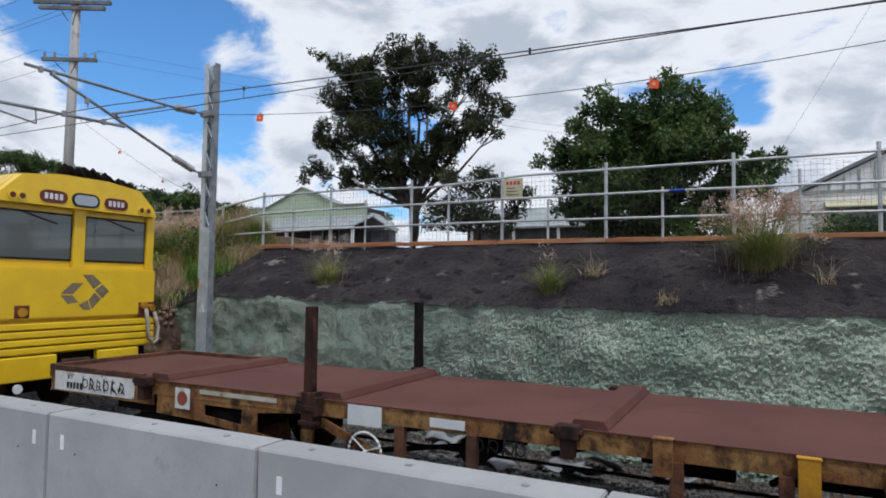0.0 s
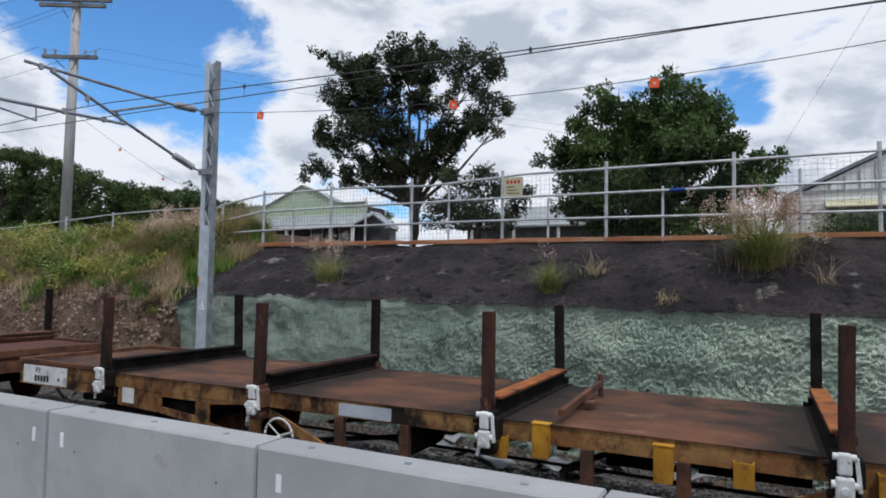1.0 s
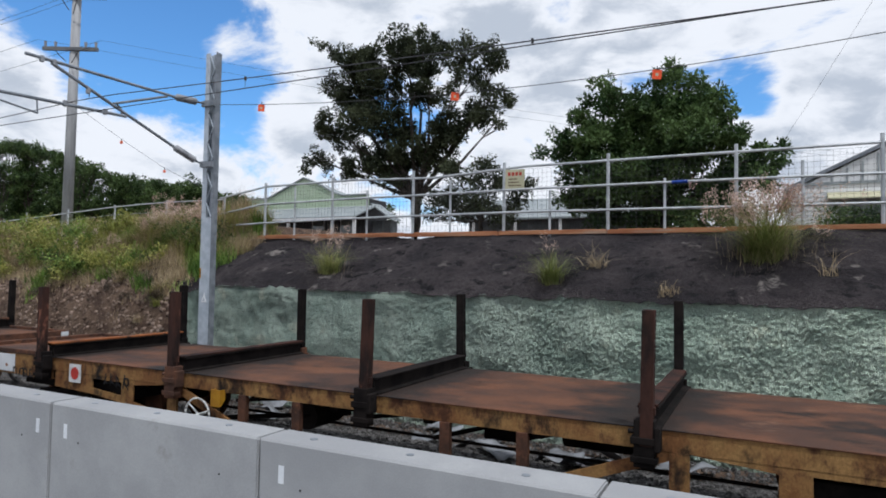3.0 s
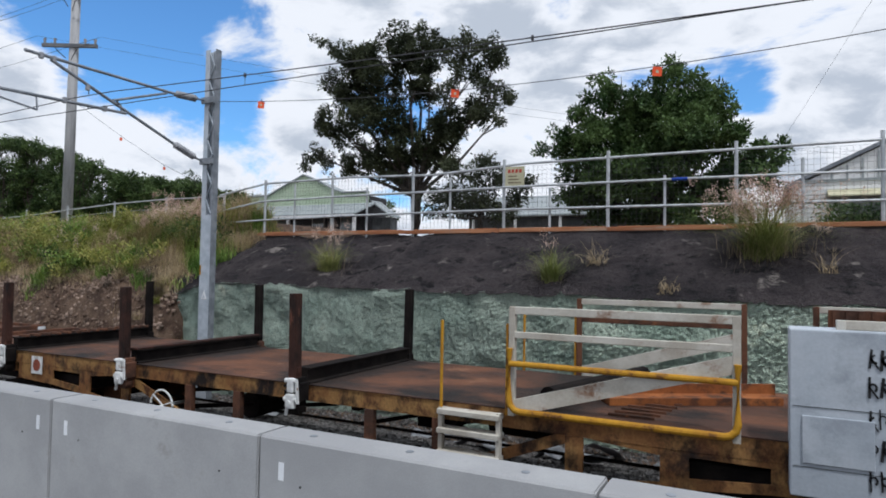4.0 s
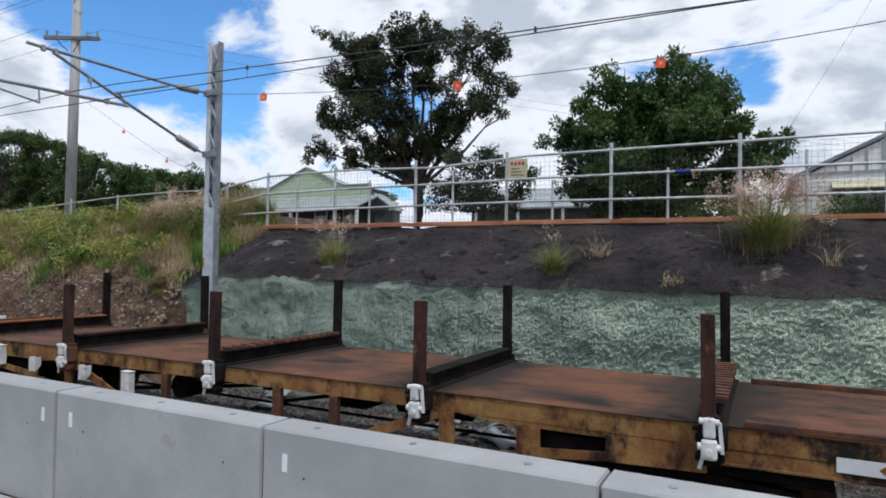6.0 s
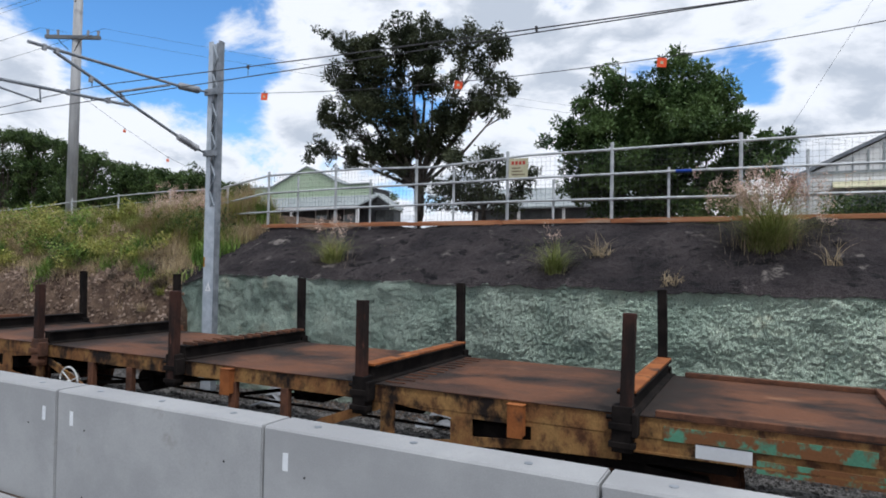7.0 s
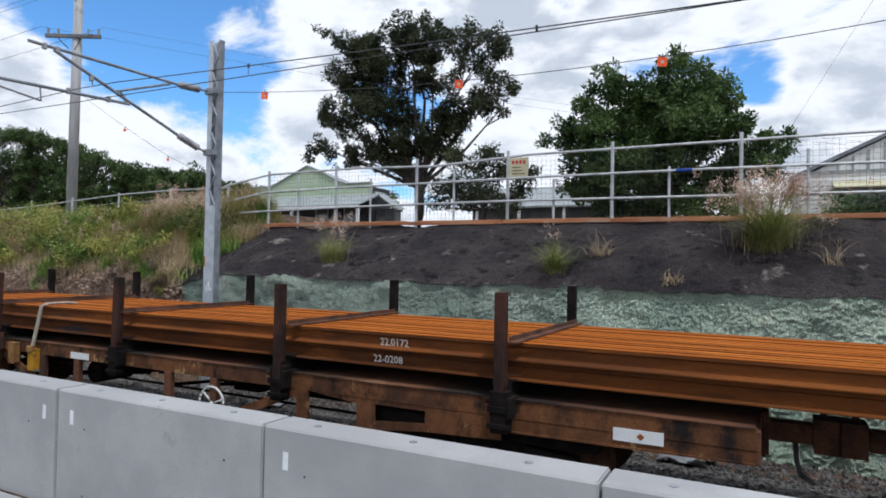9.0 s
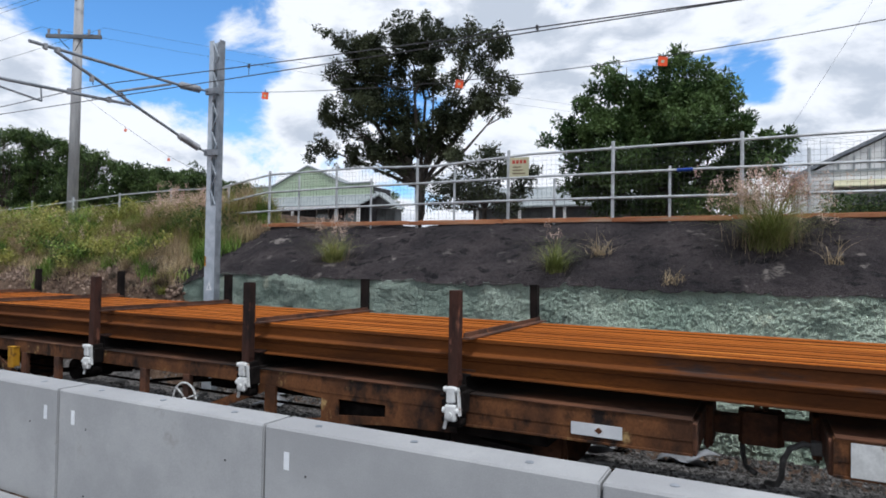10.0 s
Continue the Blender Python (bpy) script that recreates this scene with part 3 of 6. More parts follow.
def insulator_mesh(b, p, q):
    """A turned body with nine sheds between p and q."""
    p, q = Vector(p), Vector(q)
    d = (q - p).normalized()
    a = d.cross(Vector((1, 0, 0))).normalized()
    c = d.cross(a)
    profile = [(0.0, 0.03)]
    for k in np.linspace(0.1, 0.86, 9):
        profile += [(k, 0.035), (k + 0.012, 0.072), (k + 0.035, 0.060), (k + 0.045, 0.035)]
    profile.append((1.0, 0.03))
    rings = [[b.verts.new(p.lerp(q, u) + r * (math.cos(t * math.tau / 12) * a + math.sin(t * math.tau / 12) * c)) for t in range(12)] for u, r in profile]
    for s, t in zip(rings, rings[1:]):
        for k in range(12):
            b.faces.new((s[k], s[(k + 1) % 12], t[(k + 1) % 12], t[k]))
    b.faces.new(rings[0])
    b.faces.new(rings[-1])
    bmesh.ops.recalc_face_normals(b, faces=b.faces)


def cantilever():
    t = thing("cantilever", "galvanised tubular cantilever with grey insulators holding the contact wire", "cantilever")
    x = MAST_X - 0.1
    b = B()
    insulator_mesh(b, (x, 8.97, 5.69), (x, 8.42, 5.65))
    part("insulator", b, M["insulator"], t, smooth=True)
    b = B()
    insulator_mesh(b, (x, 8.98, 4.50), (x, 8.42, 4.69))
    part("insulator", b, M["insulator"], t, smooth=True)
    for z0, z1 in ((5.70, 5.69), (4.46, 4.50)):
        b = B()
        tube(b, (x, 9.16, z0), (x, 8.97, z1), 0.02, 8)
        part("mast_clevis", b, M["galv_dark"], t)
    b = B()
    tube(b, (x, 8.42, 5.65), (x, 5.65, 5.61), 0.027, 10)
    part("top_tube", b, M["galv_dark"], t)
    b = B()
    tube(b, (x, 8.42, 4.69), (x, 6.05, 5.58), 0.027, 10)
    part("strut_tube", b, M["galv_dark"], t)
    b = B()
    tube(b, (x, 8.25, 5.615), (x, 7.15, 5.20), 0.022, 10)
    part("stay_tube", b, M["galv_dark"], t)
    b = B()
    tube(b, (x, 7.4, 5.03), (x, 4.9, 4.91), 0.027, 10)
    part("registration_tube", b, M["galv_dark"], t)
    b = B()
    pipe(b, [(x, 7.32, 5.04), (x, 7.3, 5.14), (x, 7.22, 5.2)], 0.018)
    part("clamp", b, M["galv_dark"], t)
    b = B()
    tube(b, (x, 5.87, 4.73), (x, 5.0, 4.84), 0.016, 8)
    tube(b, (x, 5.87, 4.73), (x, 5.85, 4.95), 0.012, 8)
    part("steady_arm", b, M["galv_dark"], t)
    for y, z in ((6.1, 5.60), (5.9, 5.60), (6.68, 5.30), (7.0, 5.02), (6.3, 4.99)):
        b = B()
        box(b, x - 0.03, x + 0.03, y - 0.03, y + 0.03, z - 0.05, z + 0.05, 0.01)
        part("tube_fitting", b, M["insulator"], t)
    for z0, z1 in ((5.33, 5.19), (5.02, 4.95)):
        b = B()
        tube(b, (x, 6.7, z0), (x, 6.7, z1), 0.008, 6)
        part("hanger", b, M["wire"], t)


def cable(name, points, r, label):
    b = B()
    pipe(b, points, r, 6)
    return tagged(part(name, b, M["wire"], None), label, "cable")


def wires():
    def sag(x):
        return 4.80 + 0.00088 * (x - 11.0) ** 2 if x > -10 else 4.80 + 0.00088 * (x + 31.0) ** 2
    cable("catenary_wire", [(x, 6.7, sag(x)) for x in np.linspace(-42, 26, 70)], 0.0075, "dark catenary wire hanging over the track")
    cable("contact_wire", [(x, 6.7, 4.95 - 0.004 * (x + 12)) for x in np.linspace(-42, 26, 6)], 0.007, "dark contact wire stretched level over the track")
    for x in (-30.5, -26, -21, -16.5, -13.2, -6.6, -2.3):
        b = B()
        tube(b, (x, 6.7, 4.955 - 0.004 * (x + 12)), (x, 6.7, sag(x)), 0.004, 6)
        box(b, x - 0.012, x + 0.012, 6.685, 6.715, sag(x) - 0.03, sag(x) + 0.025)
        tagged(part("dropper", b, M["wire"], None), "thin dropper between catenary and contact wire", "dropper", "droppers of the overhead line")
    cable("marker_cable", [(x, MAST_Y, 5.27 + 0.0078 * (x + 2.5) ** 2) for x in np.linspace(-9.9, 5.5, 40)], 0.006, "thin cable from the mast carrying orange markers")
    cable("marker_cable", [(-21.4, 13.5, 8.1), (-18.06, 13.1, 6.42), (-15.99, 13.05, 5.36), (-13.6, 13.0, 4.4)], 0.005, "thin stay cable from the power pole with orange markers")
    for x, y, z, s in ((-8.72, MAST_Y, 5.51, 1), (-4.52, MAST_Y, 5.26, 1), (-1.33, MAST_Y, 5.215, 1), (-15.99, 13.05, 5.27, 0.6), (-18.06, 13.1, 6.33, 0.7)):
        t = thing("cable_marker", "small square orange warning marker hung on a cable", "marker", "orange cable markers", pose(x, y, z, 0, 4, 20))
        b = B()
        box(b, -0.065 * s, 0.065 * s, -0.006, 0.006, -0.075 * s, 0.06 * s, 0.003)
        part("plate", b, M["flag"], t)
        b = B()
        tube(b, (0, 0, 0.05), (0, 0, 0.11), 0.008, 6)
        part("clip", b, M["wire"], t)
        b = B()
        box(b, -0.02 * s, 0.02 * s, -0.009, -0.006, -0.03 * s, 0.01)
        part("pale_mark", b, M["cream"], t)
    # power pole on the bank
    t = thing("power_pole", "grey weathered wooden power pole with crossarms", "power pole", "", pose(-21.45, 13.6, 3.2, 0, 0.5, 0))
    b = B()
    tube(b, (0, 0, -0.6), (0, 0, 9.2), 0.18, 14, 0.14)
    part("pole", b, M["pole"], t, smooth=True)
    ca, sa = math.cos(radians(27)), math.sin(radians(27))
    for z, half in ((8.75, 1.35), (6.72, 0.95), (8.55, 1.15)):
        b = B()
        beam(b, (-half * ca, -half * sa - 0.15, z), (half * ca, half * sa - 0.15, z), 0.1, 0.12)
        arm = part("crossarm", b, M["arm"], t)
        for k in (-0.92, -0.55, 0.55, 0.92):
            b = B()
            tube(b, (k * half * ca, k * half * sa - 0.15, z + 0.06), (k * half * ca, k * half * sa - 0.15, z + 0.24), 0.035, 8, 0.05)
            part("pin_insulator", b, M["insulator"], arm)
    for z0, z1, o in ((8.8, 7.9, 0.5), (8.8, 8.1, -0.5), (6.8, 6.2, 0.7), (6.8, 6.3, -0.6)):
        b = B()
        pipe(b, [(o * ca, o * sa - 0.2, z0), (o * 0.8, -0.25, (z0 + z1) / 2), (o * 0.25, -0.2, z1)], 0.015, 6)
        part("jumper_wire", b, M["wire"], t)
    for k, z, drop in ((-1.4, 12.2, 0.2), (0.9, 12.2, 0.2), (1.4, 12.2, 0.2), (-1.1, 10.25, 3.6), (1.1, 10.25, 3.6)):
        x0, y0 = -21.45 + k * ca, 13.45 + k * sa
        cable("service_cable", [(x0 + 46 * u, y0 + (30 if drop > 1 else 7) * u, z - 2.6 * u * (1 - u) * 1.6 - drop * u) for u in np.linspace(0, 1, 24)], 0.004, "thin power cable strung between poles")
        cable("service_cable", [(x0 - 46 * u, y0 - 2 * u, z - 4.0 * u * (1 - u)) for u in np.linspace(0, 1, 12)], 0.006, "thin power cable strung between poles")
    cable("service_cable", [(2.6, 16.5, 9.2), (1.3, 19.5, 7.4), (0.2, 22.5, 6.0)], 0.0035, "thin service cable running down to the house")


# ======== fence on the slope ========
FENCE_Y = 13.0


def fence():
    t = thing("safety_fence", "galvanised tube fence with wire mesh and orange toe boards", "fence")
    tall = [(-11.95, 4.70), (-9.73, 4.72), (-7.38, 4.76), (-5.08, 4.80), (-2.81, 4.84), (-0.43, 4.85), (1.85, 4.86), (4.2, 4.86)]
    short = [(-10.84, 4.52), (-8.60, 4.33), (-6.34, 4.46), (-4.0, 4.12), (-1.69, 4.26), (0.65, 4.45), (3.0, 4.3)]
    for x, z in tall:
        b = B()
        tube(b, (x, FENCE_Y, 2.7), (x, FENCE_Y, z), 0.035, 10)
        part("post", b, M["tube"], t)
    for x, z in short:
        b = B()
        tube(b, (x, FENCE_Y - 0.12, 2.7), (x, FENCE_Y - 0.12, z), 0.026, 10)
        part("short_post", b, M["tube"], t)
    for name, y, zs, r in (("top_rail", 0.0, (4.35, 4.60, 4.63, 4.56, 4.69, 4.70, 4.71), 0.027), ("middle_rail", -0.16, (3.86, 4.10, 4.14, 4.15, 4.17, 4.17, 4.13), 0.025),
                           ("lower_rail", -0.16, (3.55, 3.60, 3.65, 3.67, 3.68, 3.66, 3.63), 0.025)):
        b = B()
        pipe(b, [(x, FENCE_Y + y, z) for x, z in zip((-13.6, -11.95, -9.2, -6.9, -4.6, -1.2, 4.3), zs)], r, 8)
        part(name, b, M["tube"], t)
    b = B()
    tube(b, (-1.56, FENCE_Y - 0.16, 4.169), (-1.27, FENCE_Y - 0.16, 4.168), 0.031, 10)
    part("tape_wrap", b, M["tape"], t, "blue tape wound round the rail")
    for (xa, _), (xb, _) in zip(tall, tall[1:]):
        verts, faces = [], []
        bars = [((x, 3.3), (x, 4.62)) for x in np.arange(xa + 0.06, xb - 0.03, 0.1)] + [((xa, z), (xb, z)) for z in np.arange(3.34, 4.66, 0.1)]
        for (x0, z0), (x1, z1) in bars:
            i, h = len(verts), 0.0016
            dx, dz = (h, 0) if x0 == x1 else (0, h)
            y = FENCE_Y + 0.03
            verts += [(x0 - dx, y, z0 - dz), (x1 - dx, y, z1 - dz), (x1 + dx, y, z1 + dz), (x0 + dx, y, z0 + dz),
                      (x0 - dx, y + 0.004, z0 - dz), (x1 - dx, y + 0.004, z1 - dz), (x1 + dx, y + 0.004, z1 + dz), (x0 + dx, y + 0.004, z0 + dz)]
            faces += [(i, i + 1, i + 2, i + 3), (i + 4, i + 7, i + 6, i + 5), (i, i + 4, i + 5, i + 1), (i + 3, i + 2, i + 6, i + 7)]
        me = bpy.data.meshes.new("mesh_panel")
        me.from_pydata(verts, [], faces)
        me.materials.append(M["wire"])
        part("mesh_panel", me, None, t)
    rng = random.Random(2)
    x = -12.0
    while x < 4:
        n = rng.uniform(1.9, 2.6)
        b = B()
        box(b, x, x + n - 0.01, FENCE_Y - 0.22, FENCE_Y - 0.17, 3.15, 3.235, 0.006)
        ob = part("toe_board", b, M["board"], t)
        ob.matrix_basis = pose(0, 0, rng.uniform(0.0, 0.03) + 0.02 * smooth(-12, -6, x), 0, 0, 0)
        if rng.random() < 0.75:
            b = B()
            box(b, x + 0.2, x + n - 0.1, FENCE_Y - 0.12, FENCE_Y - 0.07, 3.20, 3.285, 0.006)
            part("toe_board", b, M["board"], t)
        x += n
    b = B()
    box(b, -0.22, 0.22, -0.005, 0.005, -0.225, 0.225, 0.004)
    s = part("sign", b, M["cream"], None)
    s.matrix_basis = pose(-4.81, FENCE_Y - 0.06, 4.4, 0, 1, 0)
    tagged(s, "weathered cream warning sign with red heading on the fence", "sign")
    b = B()
    for k in range(4):
        box(b, -0.16 + 0.085 * k, -0.10 + 0.085 * k, -0.008, -0.005, 0.09, 0.165)
    part("red_heading", b, M["red"], s)
    b = B()
    for k in range(3):
        box(b, -0.15, 0.15 - 0.05 * k, -0.008, -0.005, -0.14 + 0.07 * k, -0.11 + 0.07 * k)
    part("faint_lines", b, M["grime"], s)
    # older fence along the bank
    t = thing("bank_fence", "grey galvanised chain-wire fence along the grassy bank", "fence")
    xs = [-13.55, -15.9, -18.25, -20.6, -22.9, -25.3, -27.7, -30.1]
    for i, x in enumerate(xs):
        b = B()
        tube(b, (x, 13.1, 2.9), (x, 13.1, 4.40 - 0.028 * max(0, i - 1) * 2), 0.03, 8)
        part("post", b, M["tube"], t)
    b = B()
    pipe(b, [(-13.5, 13.1, 4.33), (-15.9, 13.1, 4.34), (-18.3, 13.1, 4.28), (-22.9, 13.1, 4.02), (-30, 13.1, 3.75)], 0.02, 6)
    part("top_rail", b, M["tube"], t)
    b = B()
    for z in (-0.25, -0.5):
        pipe(b, [(-13.5, 13.1, 4.33 + z), (-18.3, 13.1, 4.28 + z), (-22.9, 13.1, 4.02 + z), (-30, 13.1, 3.75 + z)], 0.006, 5)
    part("strand", b, M["tube"], t)


# ======== plants ========
def leaves(name, centres, radii, per, size, material, rng, flat=1.0, shell=0.35, tufts=0):
    """Many small bent leaves round the given clumps, as one mesh; with tufts, each clump is a ragged head of smaller ones."""
    if tufts:
        small, rs = [], []
        for c, r in zip(centres, radii):
            n = max(5, int(tufts * r * r))
            d = rng.normal(size=(n, 3))
            d /= np.linalg.norm(d, axis=1)[:, None]
            d[:, 2] = d[:, 2] * 0.9 + 0.12
            far = rng.uniform(0.45, 1.02, n)[:, None]
            small += (np.array(c) + d * r * far * np.array((1, 1, flat))).tolist()
            rs += (rng.uniform(0.17, 0.34, n) * (0.45 + 0.55 * r)).tolist()
        centres, radii = small, rs
    V, F, i = [], [], 0
    for (cx, cy, cz), r in zip(centres, radii):
        n = max(4, int(per * r * r))
        d = rng.normal(size=(n, 3))
        d /= np.linalg.norm(d, axis=1)[:, None]
        rad = r * (shell + (1.12 - shell) * rng.random(n) ** 0.6)
        p = d * rad[:, None] * np.array((1, 1, flat)) + np.array((cx, cy, cz))
        a = rng.normal(size=(n, 3)) + d * 0.9 + np.array((0, 0, -0.25))
        a /= np.linalg.norm(a, axis=1)[:, None]
        b = np.cross(a, rng.normal(size=(n, 3)) * 0.7 + np.array((0, 0, 1.0)))
        b /= np.linalg.norm(b, axis=1)[:, None]
        s = size * rng.uniform(0.6, 1.3, n)[:, None]
        c = np.cross(a, b)
        V.append(np.stack([p, p + a * s * 0.5 + b * s * 0.25 + c * s * 0.06, p + a * s, p + a * s * 0.5 - b * s * 0.25 + c * s * 0.06], 1).reshape(-1, 3))
        F.append(np.arange(n * 4).reshape(-1, 4) + i)
        i += n * 4
    me = bpy.data.meshes.new(name)
    me.from_pydata(np.concatenate(V).tolist(), [], np.concatenate(F).tolist())
    me.materials.append(material)
    return me


def tree(label, base, fork, lobes, depth, per, size, material, seed, trunk=0.28, flat=0.85, spread=1.0, extra=2, tufts=0):
    """lobes: (x, z, r) across the crown; each one also gets companions in front and behind."""
    rng = np.random.default_rng(seed)
    t = thing("tree", label, "tree")
    centres, radii = [], []
    for x, z, r in lobes:
        for k in range(1 + extra):
            dy = 0 if k == 0 else rng.uniform(-depth, depth)
            centres.append((x + (0 if k == 0 else rng.uniform(-0.5, 0.5) * r), base[1] + dy, z + (0 if k == 0 else rng.uniform(-0.6, 0.3) * r)))
            radii.append(r * (1.0 if k == 0 else rng.uniform(0.6, 0.9)) * spread)
    b = B()
    bx, by, bz = base
    pipe(b, [(bx, by, bz - 0.3), (bx + 0.05, by, bz + (fork - bz) * 0.5), (bx, by, fork)], trunk, 10)
    for v in b.verts:
        if v.co.z > bz + 0.3:
            v.co.x = bx + (v.co.x - bx) * 0.8
    part("trunk", b, M["bark"], t, smooth=True)
    b = B()
    for n, ((cx, cy, cz), r) in enumerate(zip(centres[::1 + extra], radii[::1 + extra])):
        if n % 3 == 2:
            continue
        p, q = Vector((bx, by, fork - 0.15)), Vector((cx, cy, cz))
        m = p.lerp(q, 0.5) + Vector((rng.uniform(-0.5, 0.5), rng.uniform(-0.5, 0.5), rng.uniform(-0.2, 0.7)))
        tube(b, p, m, trunk * 0.36, 7, trunk * 0.22)
        tube(b, m, q, trunk * 0.22, 7, trunk * 0.06)
        for _ in range(4):
            e = q + Vector(rng.normal(size=3).tolist()).normalized() * r * 0.85
            tube(b, m.lerp(q, 0.6), e, trunk * 0.1, 5, trunk * 0.03)
    part("limb_network", b, M["bark"], t)
    part("crown", leaves("crown", centres, radii, per, size, material, rng, flat, tufts=tufts), None, t)
    return t


def big_trees():
    tree("tall dark-green gum tree with open crown behind the fence", (-13.5, 24.0, 3.2), 5.7,
         [(-17.7, 12.6, 0.60), (-16.4, 11.5, 1.0), (-16.0, 12.3, 0.5), (-18.2, 11.1, 0.65), (-14.6, 12.7, 0.75), (-13.9, 11.8, 0.92), (-12.8, 12.2, 0.6),
          (-16.7, 10.2, 1.0), (-15.2, 10.8, 0.86), (-18.3, 9.2, 0.75), (-19.1, 7.8, 0.55), (-18.2, 7.0, 0.4), (-17.2, 8.4, 0.6), (-16.6, 7.2, 0.67),
          (-14.9, 9.0, 1.06), (-15.1, 7.2, 1.0), (-13.5, 7.9, 0.84), (-13.4, 10.1, 0.7), (-12.9, 11.0, 0.55), (-11.4, 11.5, 0.62), (-10.3, 11.7, 0.58),
          (-9.8, 11.0, 0.52), (-10.9, 10.6, 0.6), (-9.4, 9.7, 0.34), (-10.0, 9.6, 0.55), (-9.8, 8.6, 0.34), (-11.1, 9.1, 0.72), (-12.0, 8.4, 0.85),
          (-12.4, 7.3, 0.8), (-12.1, 10.1, 0.55), (-14.2, 6.2, 0.5)],
         1.8, 1700, 0.14, M["leaf_dark"], 5, 0.26, flat=0.95, extra=2, spread=1.04, tufts=27)
    tree("dense rounded deep-green tree behind the fence", (-3.0, 23.0, 3.2), 4.6,
         [(-3.3, 9.1, 0.47), (-2.5, 9.2, 0.47), (-2.0, 8.9, 0.42), (-4.7, 9.1, 0.53), (-5.1, 8.6, 0.57), (-5.8, 8.0, 0.54), (-3.9, 8.2, 0.80),
          (-2.6, 8.1, 0.88), (-1.6, 8.2, 0.61), (-1.0, 7.8, 0.41), (-6.3, 7.3, 0.71), (-4.9, 7.2, 0.92), (-3.5, 6.9, 0.95), (-2.1, 6.9, 0.92),
          (-1.1, 6.9, 0.64), (-6.8, 6.7, 0.42), (-0.1, 6.4, 0.48), (0.5, 6.2, 0.36), (-0.6, 5.9, 0.67), (-5.9, 6.0, 0.83), (-4.5, 5.7, 0.97),
          (-3.0, 5.6, 0.94), (-1.6, 5.5, 0.85), (-5.3, 4.7, 0.74), (-3.7, 4.5, 0.75), (-2.2, 4.5, 0.73), (-0.9, 4.6, 0.64), (-6.3, 5.1, 0.54), (0.1, 5.5, 0.37)],
         1.7, 1500, 0.15, M["leaf_green"], 8, 0.24, flat=0.9, extra=2, spread=1.08, tufts=34)
    tree("small sparse green tree behind the wire fence", (-8.7, 20.0, 3.2), 4.3,
         [(-8.6, 6.1, 0.43), (-9.2, 5.8, 0.43), (-8.2, 5.6, 0.50), (-9.8, 6.1, 0.32), (-8.7, 5.0, 0.62), (-7.8, 5.5, 0.38), (-7.4, 4.8, 0.46), (-10.0, 5.0, 0.56),
          (-9.3, 4.6, 0.51), (-10.5, 4.7, 0.49), (-7.8, 4.3, 0.50), (-7.0, 5.4, 0.28)],
         0.6, 1300, 0.12, M["leaf_dark"], 12, 0.1, extra=2, spread=1.1, tufts=30)


def far_trees():
    rng = random.Random(21)
    n = 0
    ridge = ((-86, -76.8, -70.4, -66.3, -63.4, -60.6, -57.1, -55.0, -52.1, -49.0, -44.6, -41.9, -39.2, -34.0), (15.4, 14.3, 13.9, 12.9, 11.9, 11.0, 10.3, 9.4, 8.8, 8.5, 8.0, 7.3, 6.7, 5.8))
    for k, x in enumerate(np.linspace(-86, -33, 19)):
        for row in (0, 1):
            y = 40 + rng.uniform(-1.0, 1.0) + row * 6
            x += row * 1.4
            rise = [lerp_at(v * 40 / y, *ridge) * y / 40 - row * 0.4 for v in (x - 1.9, x - 0.9, x, x + 0.9, x + 1.9)]
            h = rise[2] - 0.7
            lobes = [(x + rng.uniform(-2.2, 2.2), 3.0 + h * rng.uniform(0.10, 0.86), rng.uniform(0.9, 1.4)) for _ in range(17)]
            lobes += [(x - 1.9 + 0.95 * i, 2.31 + r - 0.95 + rng.uniform(-0.22, 0.12), rng.uniform(0.75, 1.0)) for i, r in enumerate(rise)]
            t = tree("dense dark green tree in the row on the hillside", (x, y, 3.3), 3.0 + h * 0.35, lobes, 1.6, 420, 0.25, M["leaf_hill"], 100 + n, 0.22, extra=1, tufts=7)
            tagged(t, group="hillside trees")
            n += 1


def blades(name, spots, material, rng, width=0.012, lean=0.5, seg=3, least=0.1):
    """Grass blades: spots are (x, y, z, height)."""
    n = len(spots)
    s = np.array(spots)
    a = rng.uniform(0, math.tau, n)
    d = np.stack([np.cos(a), np.sin(a), np.zeros(n)], 1)
    w = np.stack([-np.sin(a), np.cos(a), np.zeros(n)], 1) * width
    k = rng.uniform(least, lean, n)
    V = []
    for i in range(seg + 1):
        u = i / seg
        c = s[:, :3] + d * (k * u * u * s[:, 3])[:, None] + np.array((0, 0, 1)) * (u * s[:, 3] * (1 - 0.35 * k * u))[:, None]
        V += [c - w * (1 - 0.85 * u), c + w * (1 - 0.85 * u)]
    v = np.stack(V, 1).reshape(-1, 3)
    m = 2 * (seg + 1)
    f = np.concatenate([np.array([[2 * i, 2 * i + 1, 2 * i + 3, 2 * i + 2]]) + (np.arange(n) * m)[:, None] for i in range(seg)])
    me = bpy.data.meshes.new(name)
    me.from_pydata(v.tolist(), [], f.tolist())
    me.materials.append(material)
    return me


def slope_height(x, y):
    r = min(1.0, max(0.0, (y - 9.99) / 2.72))
    return top_edge(x) + (3.1 - top_edge(x)) * r ** 0.9


